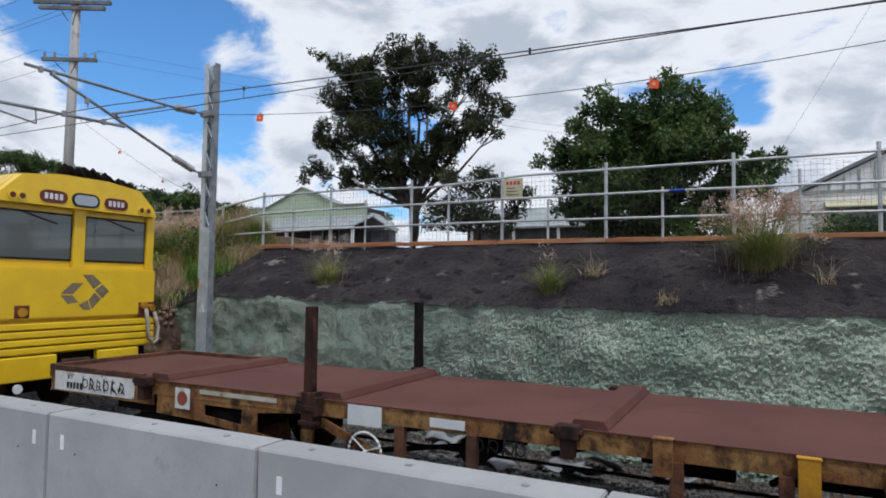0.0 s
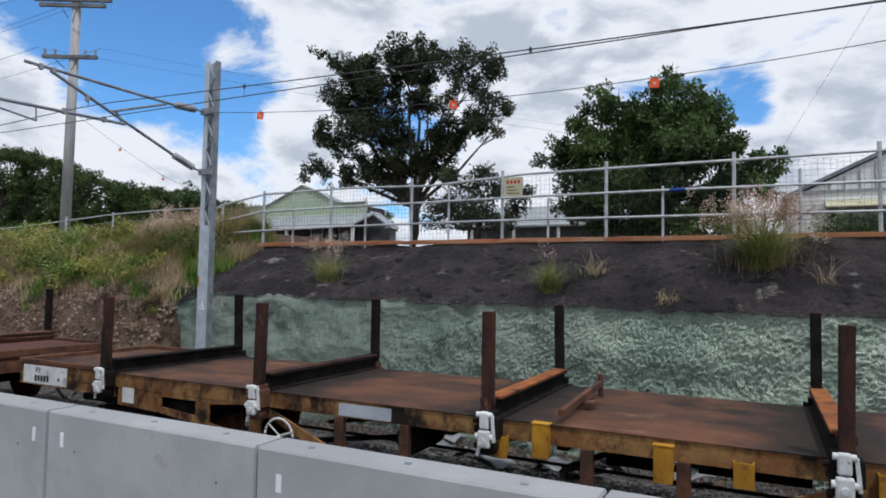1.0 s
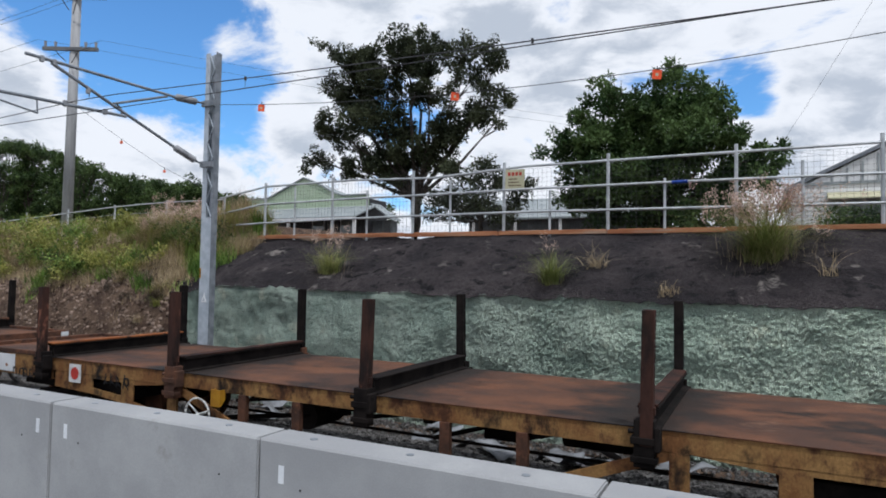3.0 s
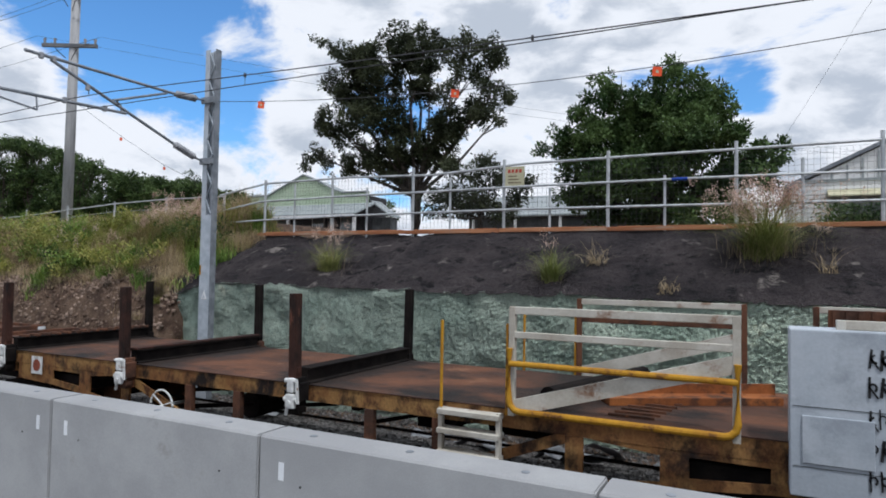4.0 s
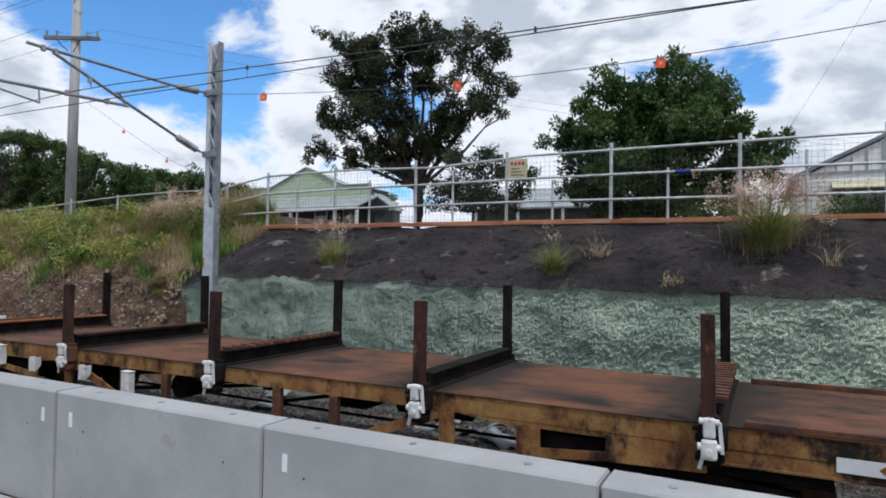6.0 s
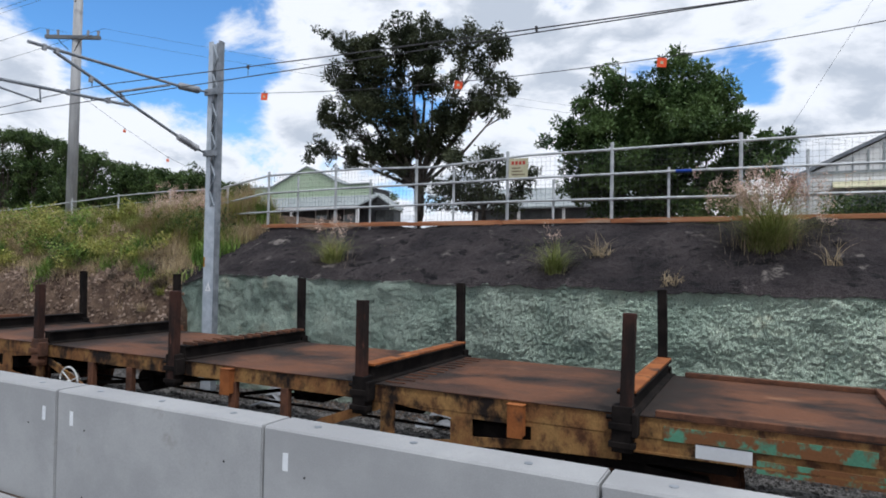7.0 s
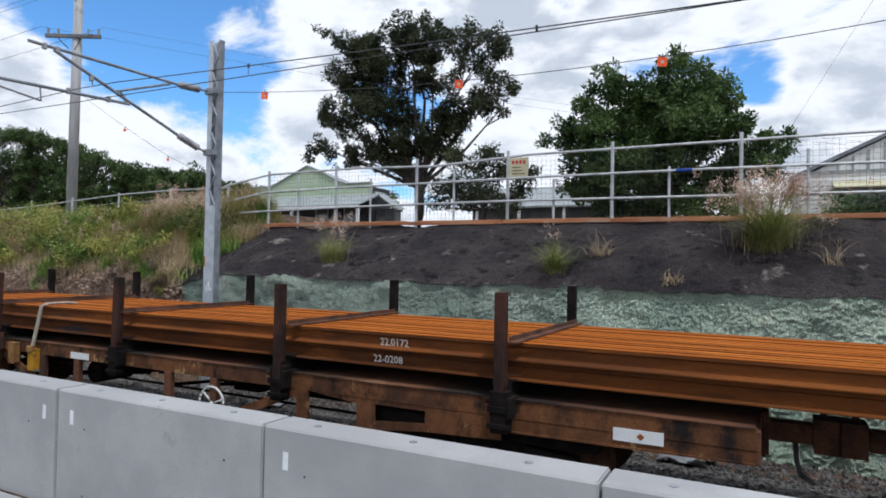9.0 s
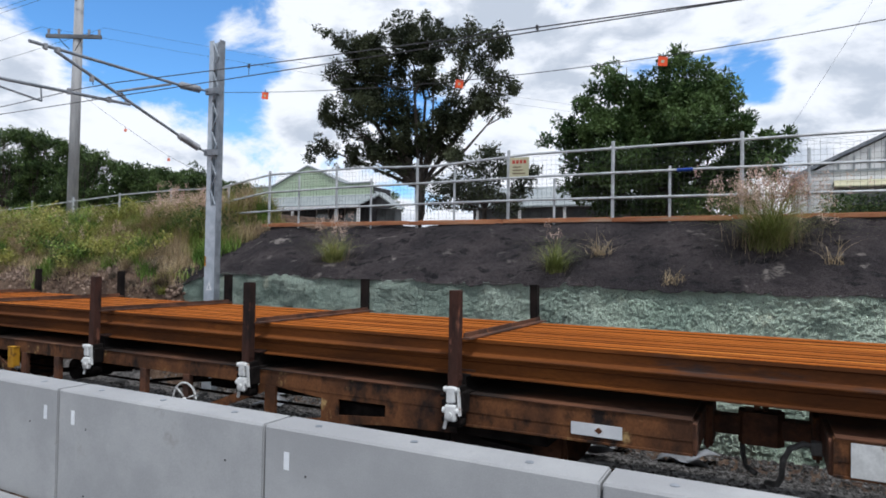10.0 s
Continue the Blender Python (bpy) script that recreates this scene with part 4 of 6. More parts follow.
def grass_clump(label, x, y, n, height, wide, green, plume, seed, z=None, group="grass clumps on the slope"):
    rng = np.random.default_rng(seed)
    z = slope_height(x, y) - 0.03 if z is None else z
    t = thing("grass_clump", label, "grass", group, pose(x, y, z))
    def foot(spots):
        # blades start on the slope, a little below its surface
        if group != "grass clumps on the slope":
            return spots
        return [(a, b, c + slope_height(x + a, y + b) - slope_height(x, y) - 0.03, h) for a, b, c, h in spots]

    sp = foot([(rng.normal() * wide * 0.11, rng.normal() * wide * 0.07, 0, height * rng.uniform(0.3, 1.15) * (1.35 if plume > 100 else 1.0)) for _ in range(n)])
    part("grass_tuft", blades("grass_tuft", sp, M[green], rng, 0.006, 1.8, 6, 0.3), None, t)
    sp = [(rng.normal() * wide * 0.3, rng.normal() * wide * 0.25, -0.02, height * rng.uniform(0.2, 0.5)) for _ in range(n // 4)]
    sp = foot(sp)
    part("dry_tuft", blades("dry_tuft", sp, M["twig"], rng, 0.004, 1.6, 5, 0.5), None, t)
    if plume:
        st = foot([(rng.normal() * wide * 0.2, rng.normal() * wide * 0.1, height * 0.05, height * rng.uniform(0.85, 1.4)) for _ in range(plume)])
        part("stalk_spray", blades("stalk_spray", st, M["dry"], rng, 0.003, 0.9, 4), None, t)
        c = [(a * 1.5 + rng.normal() * 0.08, b, h0 + h * rng.uniform(0.72, 0.95)) for a, b, h0, h in st]
        tagged(part("plume_spray", leaves("plume_spray", c, [0.06] * len(c), 9000, 0.035, M["plume"], rng, 1.7, 0.1), None, t), kind="stuff")


def plants():
    grass_clump("green grass clump with dry stalks growing on the slope", -8.1, 10.75, 420, 0.78, 0.85, "clump_grass", 16, 31)
    grass_clump("yellow-green grass clump growing on the slope", -3.25, 10.55, 360, 0.72, 0.60, "clump_grass", 3, 32)
    grass_clump("tall green grass clump with pinkish seed plumes", 0.05, 11.55, 1000, 1.0, 1.25, "clump_grass", 200, 33)
    grass_clump("sparse dry grass tuft on the slope", 0.7, 12.3, 60, 0.3, 0.5, "twig", 6, 34)
    grass_clump("sparse dry twiggy weed on the slope", -2.6, 11.1, 70, 0.55, 0.8, "dry", 0, 35)
    grass_clump("sparse dry twiggy weed on the slope", -1.3, 10.3, 50, 0.28, 0.8, "dry", 0, 36)
    grass_clump("sparse dry twiggy weed on the slope", 0.85, 10.9, 22, 0.75, 0.6, "dry", 0, 37)
    rng = np.random.default_rng(7)
    spots, dry, lush = [], [], []
    for _ in range(125000):
        x, y = rng.uniform(-33, -11.6), rng.uniform(9.3, 14.4)
        p = noise.fractal(Vector((x * 0.45, y * 0.9, 1.0)), 1.0, 2.0, 3)
        low = smooth(9.9, 10.9, y + 1.0 * p)
        if rng.random() > low * (0.35 + 0.65 * smooth(-11.6, -12.4, x)):
            continue
        z = ground_height(x, y) - 0.03
        if x > -13.2 and y < 12.7:
            z = max(z, slope_height(x, y) - 0.25 * smooth(-12.3, -13.2, x) - 0.03)
        q = noise.fractal(Vector((x * 0.8, y * 1.1, 9.0)), 1.0, 2.0, 3)
        tall = (1.15 + 0.75 * noise.noise(Vector((x * 1.7, y * 1.7, 4.0)))) * (1.0 + 0.8 * smooth(-16.5, -13.6, x) * smooth(11.0, 12.2, y)) * (1.0 - 0.6 * smooth(-13.2, -12.4, x) * smooth(11.4, 12.4, y))
        if q > 0.2:
            lush.append((x, y, z, rng.uniform(0.15, 0.45) * tall))
        elif q < -0.12 or y < 10.9 or (-15.5 < x < -11.5 and rng.random() < 0.5):
            dry.append((x, y, z, rng.uniform(0.2, 0.48) * tall * (0.7 if y < 10.9 else 1.0)))
        else:
            spots.append((x, y, z, rng.uniform(0.2, 0.5) * tall))
    for name, sp, m, w, label in (("grass", spots, "grass", 0.009, "yellow-green long grass covering the bank"), ("dry_grass", dry, "dry", 0.007, "dry straw-coloured grass on the bank"),
                                  ("weeds", lush, "grass_green", 0.013, "lush green weeds on the bank")):
        me = blades(name, sp, M[m], rng, w, 0.9, 4)
        tagged(new(name, me), label, "grass", kind="stuff")
    # bushes and tall grass on the bank
    pick = random.Random(44)
    for seed in range(44):
        x, y = -13.0 - 15.5 * (seed / 44) + pick.uniform(-0.5, 0.5), pick.uniform(10.3, 12.9)
        if -15.6 < x < -13.6 and seed % 3:
            continue
        r = pick.uniform(0.35, 0.85)
        g = np.random.default_rng(seed)
        z = ground_height(x, y)
        t = thing("bush", "low leafy green bush on the grassy bank", "bush", "bushes on the bank")
        c = [(x + g.normal() * r * 0.6, y + g.normal() * r * 0.4, z + g.uniform(0.05, 0.75) * r) for _ in range(7)]
        b = B()
        for p in c:
            tube(b, (x, y, z - 0.1), p, 0.012, 5, 0.005)
        part("stem", b, M["bark"], t)
        m = (M["leaf_hill"], M["grass"], M["grass_green"], M["grass"])[seed % 4]
        part("foliage", leaves("foliage", c, [r * g.uniform(0.35, 0.6) for _ in c], 1500, 0.075, m, g, tufts=40), None, t)
    for seed in range(60):
        x, y = pick.uniform(-25, -12.8), pick.uniform(10.9, 13.0)
        tall = pick.uniform(0.35, 0.6)
        if seed < 18:
            x, y, tall = pick.uniform(-15.8, -13.3), pick.uniform(11.9, 12.9), pick.uniform(0.65, 0.95)
        grass_clump("tuft of long grass with pale seed heads on the bank", x, y, 320, tall, tall * 0.9, "grass" if seed % 3 else "dry", 14 if seed < 18 else 4, 200 + seed,
                    max(ground_height(x, y), slope_height(x, y) - 0.05 if x > -12.3 else -9) - 0.05, "grass tufts on the bank")
    for seed in range(70):
        x, y = pick.uniform(-25, -11.8), pick.uniform(9.9, 11.2)
        if seed < 12:
            x, y = pick.uniform(-12.6, -11.3), pick.uniform(9.4, 10.3)
        grass_clump("tuft of dry brown grass on the bare foot of the bank", x, y, 150, pick.uniform(0.25, 0.5), 0.6, ("twig", "dry", "grass")[seed % 3], 0, 300 + seed,
                    ground_height(x, y) - 0.05, "dry tufts at the foot of the bank")
    # rubble at the foot of the bank
    g = np.random.default_rng(17)
    b = B()
    for _ in range(3200):
        x, y = g.uniform(-26, -11.6), g.uniform(8.9, 10.6)
        m = pose(x, y, ground_height(x, y) + 0.01, *g.uniform(0, 180, 3)) @ Matrix.Diagonal((*(g.uniform(0.015, 0.06, 3)), 1))
        bmesh.ops.create_icosphere(b, subdivisions=1, radius=1, matrix=m)
    tagged(part("rubble", b, M["rubble"], None), "loose brown rubble at the foot of the bank", "rubble", kind="stuff")


# ======== houses ========
def boards(parent, material, x0, x1, y, z0, z1, step=0.16):
    z = z0
    while z < z1 - 0.02:
        top = min(z + step, z1)
        b = B()
        prism(b, [(y - 0.025, z), (y, z), (y, top), (y - 0.008, top)], 0, x0, x1)
        part("weatherboard", b, material, parent)
        z += step


def houses():
    # green gabled cottage
    Y = 32.0
    t = thing("house", "pale green weatherboard house with gable and verandah roof", "house")
    # wall body coloured near black to stand for the verandah's shade
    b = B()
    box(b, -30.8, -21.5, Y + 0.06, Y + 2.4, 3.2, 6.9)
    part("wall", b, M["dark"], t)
    b = B()
    crest = [(-30.88, 7.12), (-29.24, 7.10), (-26.25, 8.34), (-24.97, 7.83), (-23.86, 7.28), (-23.21, 7.08), (-21.43, 7.08)]
    prism(b, crest + [(-21.43, 6.3), (-30.88, 6.3)], 1, Y + 0.05, Y + 0.3)
    w = part("gable_wall", b, M["wall_green"], t)
    z = 6.4
    while z < 8.2:
        inside = [x for x in np.arange(-30.86, -21.44, 0.05) if lerp_at(x, [c[0] for c in crest], [c[1] for c in crest]) > z + 0.16]
        if inside:
            b = B()
            prism(b, [(Y + 0.01, z), (Y + 0.05, z), (Y + 0.05, z + 0.15), (Y + 0.04, z + 0.15)], 0, inside[0], inside[-1])
            part("weatherboard", b, M["wall_green"], w)
        z += 0.16
    b = B()
    for p, q in zip(crest, crest[1:]):
        beam(b, (p[0], Y + 0.15, p[1] + 0.04), (q[0], Y + 0.15, q[1] + 0.04), 0.45, 0.07)
    part("parapet_capping", b, M["roof"], t)
    b = B()
    prism(b, [(-29.4, 6.9), (-26.25, 8.2), (-23.1, 6.9)], 1, Y + 0.4, Y + 2.4)
    part("roof", b, M["roof"], t)
    b = B()
    prism(b, [(Y - 2.2, 5.50), (Y - 2.2, 5.58), (Y + 0.0, 6.42), (Y + 0.0, 6.32)], 0, -30.7, -20.7)
    part("verandah_roof", b, M["roof"], t)
    b = B()
    box(b, -30.68, -20.72, Y - 2.22, Y - 2.14, 5.42, 5.53)
    part("fascia", b, M["wall_white"], t)
    for x in (-30.5, -28.1, -25.67, -22.4, -20.85):
        b = B()
        box(b, x - 0.08, x + 0.08, Y - 2.12, Y - 1.98, 3.2, 5.45)
        part("verandah_post", b, M["wall_white"], t)
    for x in (-30.2, -27.9, -25.0, -22.8):
        b = B()
        box(b, x - 0.5, x + 0.5, Y - 0.02, Y + 0.04, 4.2, 5.9)
        w = part("window", b, M["wall_white"], t)
        b = B()
        box(b, x - 0.42, x + 0.42, Y - 0.03, Y - 0.02, 4.28, 5.82)
        part("pane", b, M["glass"], w)
    b = B()
    prism(b, [(-21.4, 6.55), (-21.4, 6.62), (-19.9, 5.62), (-19.9, 5.55)], 1, Y + 0.4, Y + 1.6)
    part("lean_to_roof", b, M["roof"], t)
    b = B()
    box(b, -21.4, -20.1, Y + 0.7, Y + 1.5, 3.2, 5.55)
    part("lean_to_wall", b, M["trim"], t)
    # white house with battened gable
    Y = 26.0
    t = thing("house", "white weatherboard house with battened gable and cream awning", "house")
    b = B()
    box(b, 1.0, 9.0, Y, Y + 9, 3.2, 5.72)
    w = part("wall", b, M["wall_white"], t)
    boards(w, M["wall_white"], 1.0, 9.0, Y, 3.2, 5.75)
    b = B()
    prism(b, [(1.5, 5.80), (8.5, 5.80), (5.0, 7.55)], 1, Y + 0.02, Y + 0.2)
    part("gable_panel", b, M["wall_white"], t)
    for k in range(13):
        x = 2.2 + k * 0.46
        top = 5.78 + min((x - 1.7), (8.3 - x)) * 0.50
        b = B()
        box(b, x - 0.03, x + 0.03, Y - 0.02, Y + 0.02, 5.8, top)
        part("batten", b, M["roof"], t)
    b = B()
    box(b, 0.95, 9.05, Y - 0.05, Y + 0.0, 5.70, 5.80)
    part("string_course", b, M["roof"], t)
    for a, c, nm in (((0.75, 5.60), (5.0, 7.66), "roof"), ((5.0, 7.66), (9.25, 5.60), "roof")):
        b = B()
        beam(b, (a[0], Y + 4.58, a[1]), (c[0], Y + 4.58, c[1]), 9.2, 0.10)
        part(nm, b, M["roof"], t)
    b = B()
    beam(b, (0.72, Y - 0.05, 5.57), (5.0, Y - 0.05, 7.64), 0.05, 0.12)
    part("barge_board", b, M["galv_dark"], t)
    b = B()
    prism(b, [(Y - 0.6, 5.13), (Y - 0.6, 5.17), (Y - 0.02, 5.42), (Y - 0.02, 5.2)], 0, 2.05, 5.0)
    part("awning", b, M["cream"], t)
    b = B()
    box(b, 2.3, 4.8, Y - 0.03, Y - 0.025, 4.0, 5.15)
    w = part("window", b, M["wall_white"], t)
    b = B()
    box(b, 2.4, 4.7, Y - 0.04, Y - 0.03, 4.08, 5.1)
    part("pane", b, M["glass"], w)
    g = np.random.default_rng(3)
    t = thing("hedge", "clipped dark green hedge in front of the white house", "hedge")
    c = [(x, 24.4 + g.normal() * 0.15, z) for x in np.arange(1.9, 5.2, 0.35) for z in (3.5, 4.0, 4.45)]
    b = B()
    for p in c[::3]:
        tube(b, (p[0], 24.4, 3.1), (p[0], 24.4, 4.3), 0.03, 6)
    part("stem", b, M["bark"], t)
    part("foliage", leaves("foliage", c, [0.38] * len(c), 1500, 0.12, M["leaf_green"], g), None, t)
    # grey roofed shed between the trees
    Y = 29.0
    t = thing("house", "low house with pale grey metal roof behind the trees", "house")
    b = B()
    box(b, -13.2, -5.0, Y, Y + 6, 3.2, 5.1)
    part("wall", b, M["trim"], t)
    b = B()
    prism(b, [(Y - 0.6, 5.0), (Y - 0.6, 5.08), (Y + 3, 6.4), (Y + 6.6, 5.08), (Y + 6.6, 5.0)], 0, -13.6, -4.6)
    part("roof", b, M["roof"], t)
    for x in (-12.8, -10.6, -8.4, -6.2):
        b = B()
        box(b, x, x + 0.12, Y - 0.55, Y - 0.45, 3.2, 5.05)
        part("verandah_post", b, M["wall_white"], t)


# ======== the train ========
SPEED = 16.88         # metres a second, towards the left
MOVERS = []           # (thing, place along the track at the start)
CACHE = {}


def shared(key, build, material, smooth=False):
    """Mesh data that alike parts share."""
    if key not in CACHE:
        b = B()
        build(b)
        CACHE[key] = mesh_of(b, key, M[material], smooth)
    return CACHE[key]


def put(name, key, build, material, parent, at=(0, 0, 0), label="", turn=(0, 0, 0), smooth=False):
    ob = part(name, shared(key, build, material, smooth), None, parent, label)
    ob.matrix_basis = pose(*at, *turn)
    return ob


STAKES = (2.05, 4.69, 7.50, 10.31, 12.98)
LENGTH, HALF = 15.15, 1.12


def side_sill(b):
    # channel with flanges, outer face at y = 0
    prism(b, [(0.0, 0.865), (0.0, 1.035), (0.09, 1.035), (0.09, 1.02), (0.014, 1.02), (0.014, 0.88), (0.09, 0.88), (0.09, 0.865)], 0, 0.03, LENGTH - 0.03)


def end_web(b):
    prism(b, [(0.03, 0.765), (2.12, 0.745), (2.12, 0.862), (0.03, 0.862)], 1, 0.006, 0.03)
    beam(b, (0.03, 0.02, 0.757), (2.12, 0.02, 0.737), 0.06, 0.018)


def truss_web(b):
    # deep web behind the first stake, with openings
    prism(b, [(2.2, 0.862), (2.2, 0.64), (3.02, 0.61), (3.02, 0.862)], 1, 0.004, 0.022)
    prism(b, [(3.02, 0.862), (3.02, 0.815), (3.62, 0.815), (3.62, 0.862)], 1, 0.004, 0.022)
    prism(b, [(3.02, 0.61), (3.62, 0.55), (3.62, 0.64), (3.02, 0.69)], 1, 0.004, 0.022)
    prism(b, [(3.62, 0.862), (3.62, 0.53), (3.85, 0.50), (3.85, 0.80), (4.50, 0.862)], 1, 0.004, 0.022)
    prism(b, [(3.85, 0.50), (4.62, 0.40), (4.62, 0.48), (3.85, 0.58)], 1, 0.004, 0.022)
    prism(b, [(4.50, 0.862), (4.50, 0.44), (4.66, 0.43), (4.66, 0.862)], 1, -0.004, 0.03)


def sill_and_webs(b):
    """The outer side of the frame: channel with deep webs towards both ends."""
    side_sill(b)
    end_web(b)
    truss_web(b)
    old_verts, old_faces = set(b.verts), set(b.faces)
    end_web(b)
    truss_web(b)
    for v in b.verts:
        if v not in old_verts:
            v.co.x = LENGTH - v.co.x
    bmesh.ops.reverse_faces(b, faces=[f for f in b.faces if f not in old_faces])


def lower_chord(b):
    beam(b, (4.6, 0.02, 0.44), (5.7, 0.02, 0.40), 0.03, 0.09)
    beam(b, (4.66, 0.02, 0.84), (5.75, 0.02, 0.42), 0.03, 0.10)
    beam(b, (5.7, 0.02, 0.40), (7.38, 0.02, 0.40), 0.03, 0.09)


def web_post(b):
    box(b, -0.055, 0.055, -0.012, 0.06, 0.34, 0.864, 0.006)


def deck_plate(b):
    box(b, 0.04, LENGTH - 0.04, -HALF - 0.012, HALF + 0.012, 1.037, 1.047)


def rim(b):
    box(b, 0.0, 0.09, -HALF - 0.01, HALF + 0.01, 0.93, 1.105, 0.008)
    for y in (-HALF - 0.008, HALF - 0.052):
        box(b, 0.09, 1.92, y, y + 0.06, 1.047, 1.10, 0.006)


def end_beam(b):
    box(b, 0.0, 0.16, -HALF + 0.04, HALF - 0.04, 0.74, 1.01, 0.012)
    box(b, -0.03, 0.0, -0.25, 0.25, 0.60, 0.98, 0.01)


def centre_sill(b):
    box(b, 0.25, LENGTH - 0.25, -0.20, 0.20, 0.66, 1.01)
    for x in np.linspace(1.2, LENGTH - 1.2, 12):
        box(b, x - 0.05, x + 0.05, -HALF + 0.1, HALF - 0.1, 0.80, 1.01)


def brake_gear(b):
    for y in (-0.45, 0.4):
        tube(b, (3.6, y, 0.52), (11.3, y, 0.50), 0.018, 6)
    tube(b, (6.4, -0.75, 0.62), (6.4, -0.2, 0.62), 0.16, 14)
    box(b, 8.3, 8.8, 0.1, 0.6, 0.42, 0.72, 0.02)
    tube(b, (9.2, 0.35, 0.55), (10.2, 0.35, 0.55), 0.15, 14)
    beam(b, (5.2, -0.9, 0.5), (6.3, 0.3, 0.45), 0.05, 0.05)
    for k in range(5):
        beam(b, (5.5 + k * 0.9, -0.95, 0.75 - 0.1 * (k % 2)), (5.9 + k * 0.9, 0.8, 0.55), 0.04, 0.04)


def stake(b):
    box(b, -0.052, 0.052, -0.05, 0.05, 0.92, 2.045, 0.006)
    box(b, -0.066, 0.066, -0.03, 0.03, 1.18, 1.24)


def pocket(b):
    box(b, -0.085, 0.085, -0.062, 0.075, 0.74, 1.13, 0.008)
    box(b, -0.11, 0.11, -0.075, 0.02, 0.93, 0.99, 0.006)
    box(b, -0.11, 0.11, -0.075, 0.02, 0.78, 0.83, 0.006)
    tube(b, (-0.13, -0.04, 1.03), (0.13, -0.04, 1.03), 0.022, 8)
    box(b, 0.085, 0.13, -0.08, 0.06, 0.88, 1.08, 0.01)


def stub_bracket(b):
    box(b, -0.10, 0.12, -0.07, 0.08, 0.97, 1.09, 0.012)
    box(b, -0.05, 0.07, -0.05, 0.08, 0.80, 0.97, 0.008)
    tube(b, (-0.14, -0.03, 1.03), (0.15, -0.03, 1.03), 0.03, 8)


def latch(b):
    box(b, -0.060, 0.060, -0.125, -0.06, 0.80, 0.96, 0.02)
    box(b, -0.046, 0.046, -0.118, -0.06, 0.97, 1.13, 0.018)
    tube(b, (-0.075, -0.09, 1.10), (0.075, -0.09, 1.10), 0.026, 10)
    tube(b, (-0.085, -0.09, 0.90), (0.085, -0.09, 0.90), 0.030, 10)
    tube(b, (0.0, -0.14, 0.865), (0.0, -0.07, 0.865), 0.028, 10)
    beam(b, (0.075, -0.09, 1.10), (0.095, -0.09, 0.86), 0.022, 0.028)
    beam(b, (-0.05, -0.08, 0.81), (-0.075, -0.08, 0.72), 0.02, 0.03)


def bolster(b):
    prism(b, [(0.04, 1.047), (0.25, 1.047), (0.25, 1.06), (0.19, 1.07), (0.19, 1.195), (0.23, 1.205), (0.23, 1.22), (0.05, 1.22), (0.05, 1.205), (0.09, 1.195), (0.09, 1.07), (0.04, 1.06)], 1, -HALF + 0.02, HALF + 0.02)


def bolster_cap(b):
    box(b, 0.06, 0.22, -HALF + 0.0, HALF + 0.04, 1.222, 1.245, 0.004)


def tooth(b):
    box(b, 0.03, 0.25, 0, 0.05, 1.221, 1.255, 0.004)


def strip_stack(b):
    box(b, -0.05, 0.30, -HALF + 0.02, HALF + 0.03, 0.0, 0.028, 0.004)


def low_rib(b):
    prism(b, [(0.0, 1.047), (0.34, 1.047), (0.34, 1.06), (0.30, 1.125), (0.04, 1.125), (0.0, 1.06)], 1, -HALF + 0.02, HALF + 0.02)


def packer_strip(b):
    box(b, 0.0, 0.24, -0.012, 0.012, 1.046, 1.060)


def wheel(b):
    tube(b, (0, -0.065, 0), (0, 0.03, 0), 0.42, 28)
    tube(b, (0, 0.03, 0), (0, 0.06, 0), 0.455, 28)
    tube(b, (0, -0.09, 0), (0, -0.065, 0), 0.09, 14)


def side_frame(b):
    prism(b, [(-1.1, 0.36), (-1.02, 0.52), (-0.55, 0.56), (-0.35, 0.66), (0.35, 0.66), (0.55, 0.56), (1.02, 0.52), (1.1, 0.36), (0.8, 0.34), (0.42, 0.22), (-0.42, 0.22), (-0.8, 0.34)], 1, -0.06, 0.06)


def side_springs(b):
    for k in (-0.18, 0, 0.18):
        tube(b, (k, 0, 0.24), (k, 0, 0.50), 0.065, 10)


def bogie(parent, x):
    # the wide black box is added filler, standing for the dark under the floor
    t = part("bogie", shared("bolster_and_dark_fill", lambda b: (box(b, -0.2, 0.2, -0.95, 0.95, 0.46, 0.64, 0.02), box(b, -1.25, 1.25, -1.0, 1.0, 0.60, 0.76, 0.02)), "black"), None, parent)
    t.location = (x, 0, 0)
    for y in (-0.86, 0.86):
        put("side_frame", "side_frame", side_frame, "black", t, (0, y, 0))
        put("springs", "side_springs", side_springs, "rust", t, (0, y * 1.06, 0))
    for dx in (-0.85, 0.85):
        put("axle", "axle", lambda b: tube(b, (0, -0.9, 0), (0, 0.9, 0), 0.07, 10), "black", t, (dx, 0, 0.42))
        for s in (-1, 1):
            put("wheel", "wheel", wheel, "black", t, (dx, s * 0.57, 0.42), turn=(0, 0, 0 if s < 0 else 180), smooth=False)


def coupler(b):
    box(b, -0.42, 0.1, -0.09, 0.09, 0.72, 0.90, 0.02)
    prism(b, [(-0.42, -0.13), (-0.62, -0.15), (-0.66, -0.04), (-0.58, 0.0), (-0.66, 0.06), (-0.6, 0.15), (-0.42, 0.13)], 2, 0.66, 0.96)
    box(b, -0.06, 0.02, -0.24, 0.24, 0.62, 1.0, 0.015)
    tube(b, (-0.5, 0, 0.96), (-0.5, 0, 1.03), 0.03, 8)


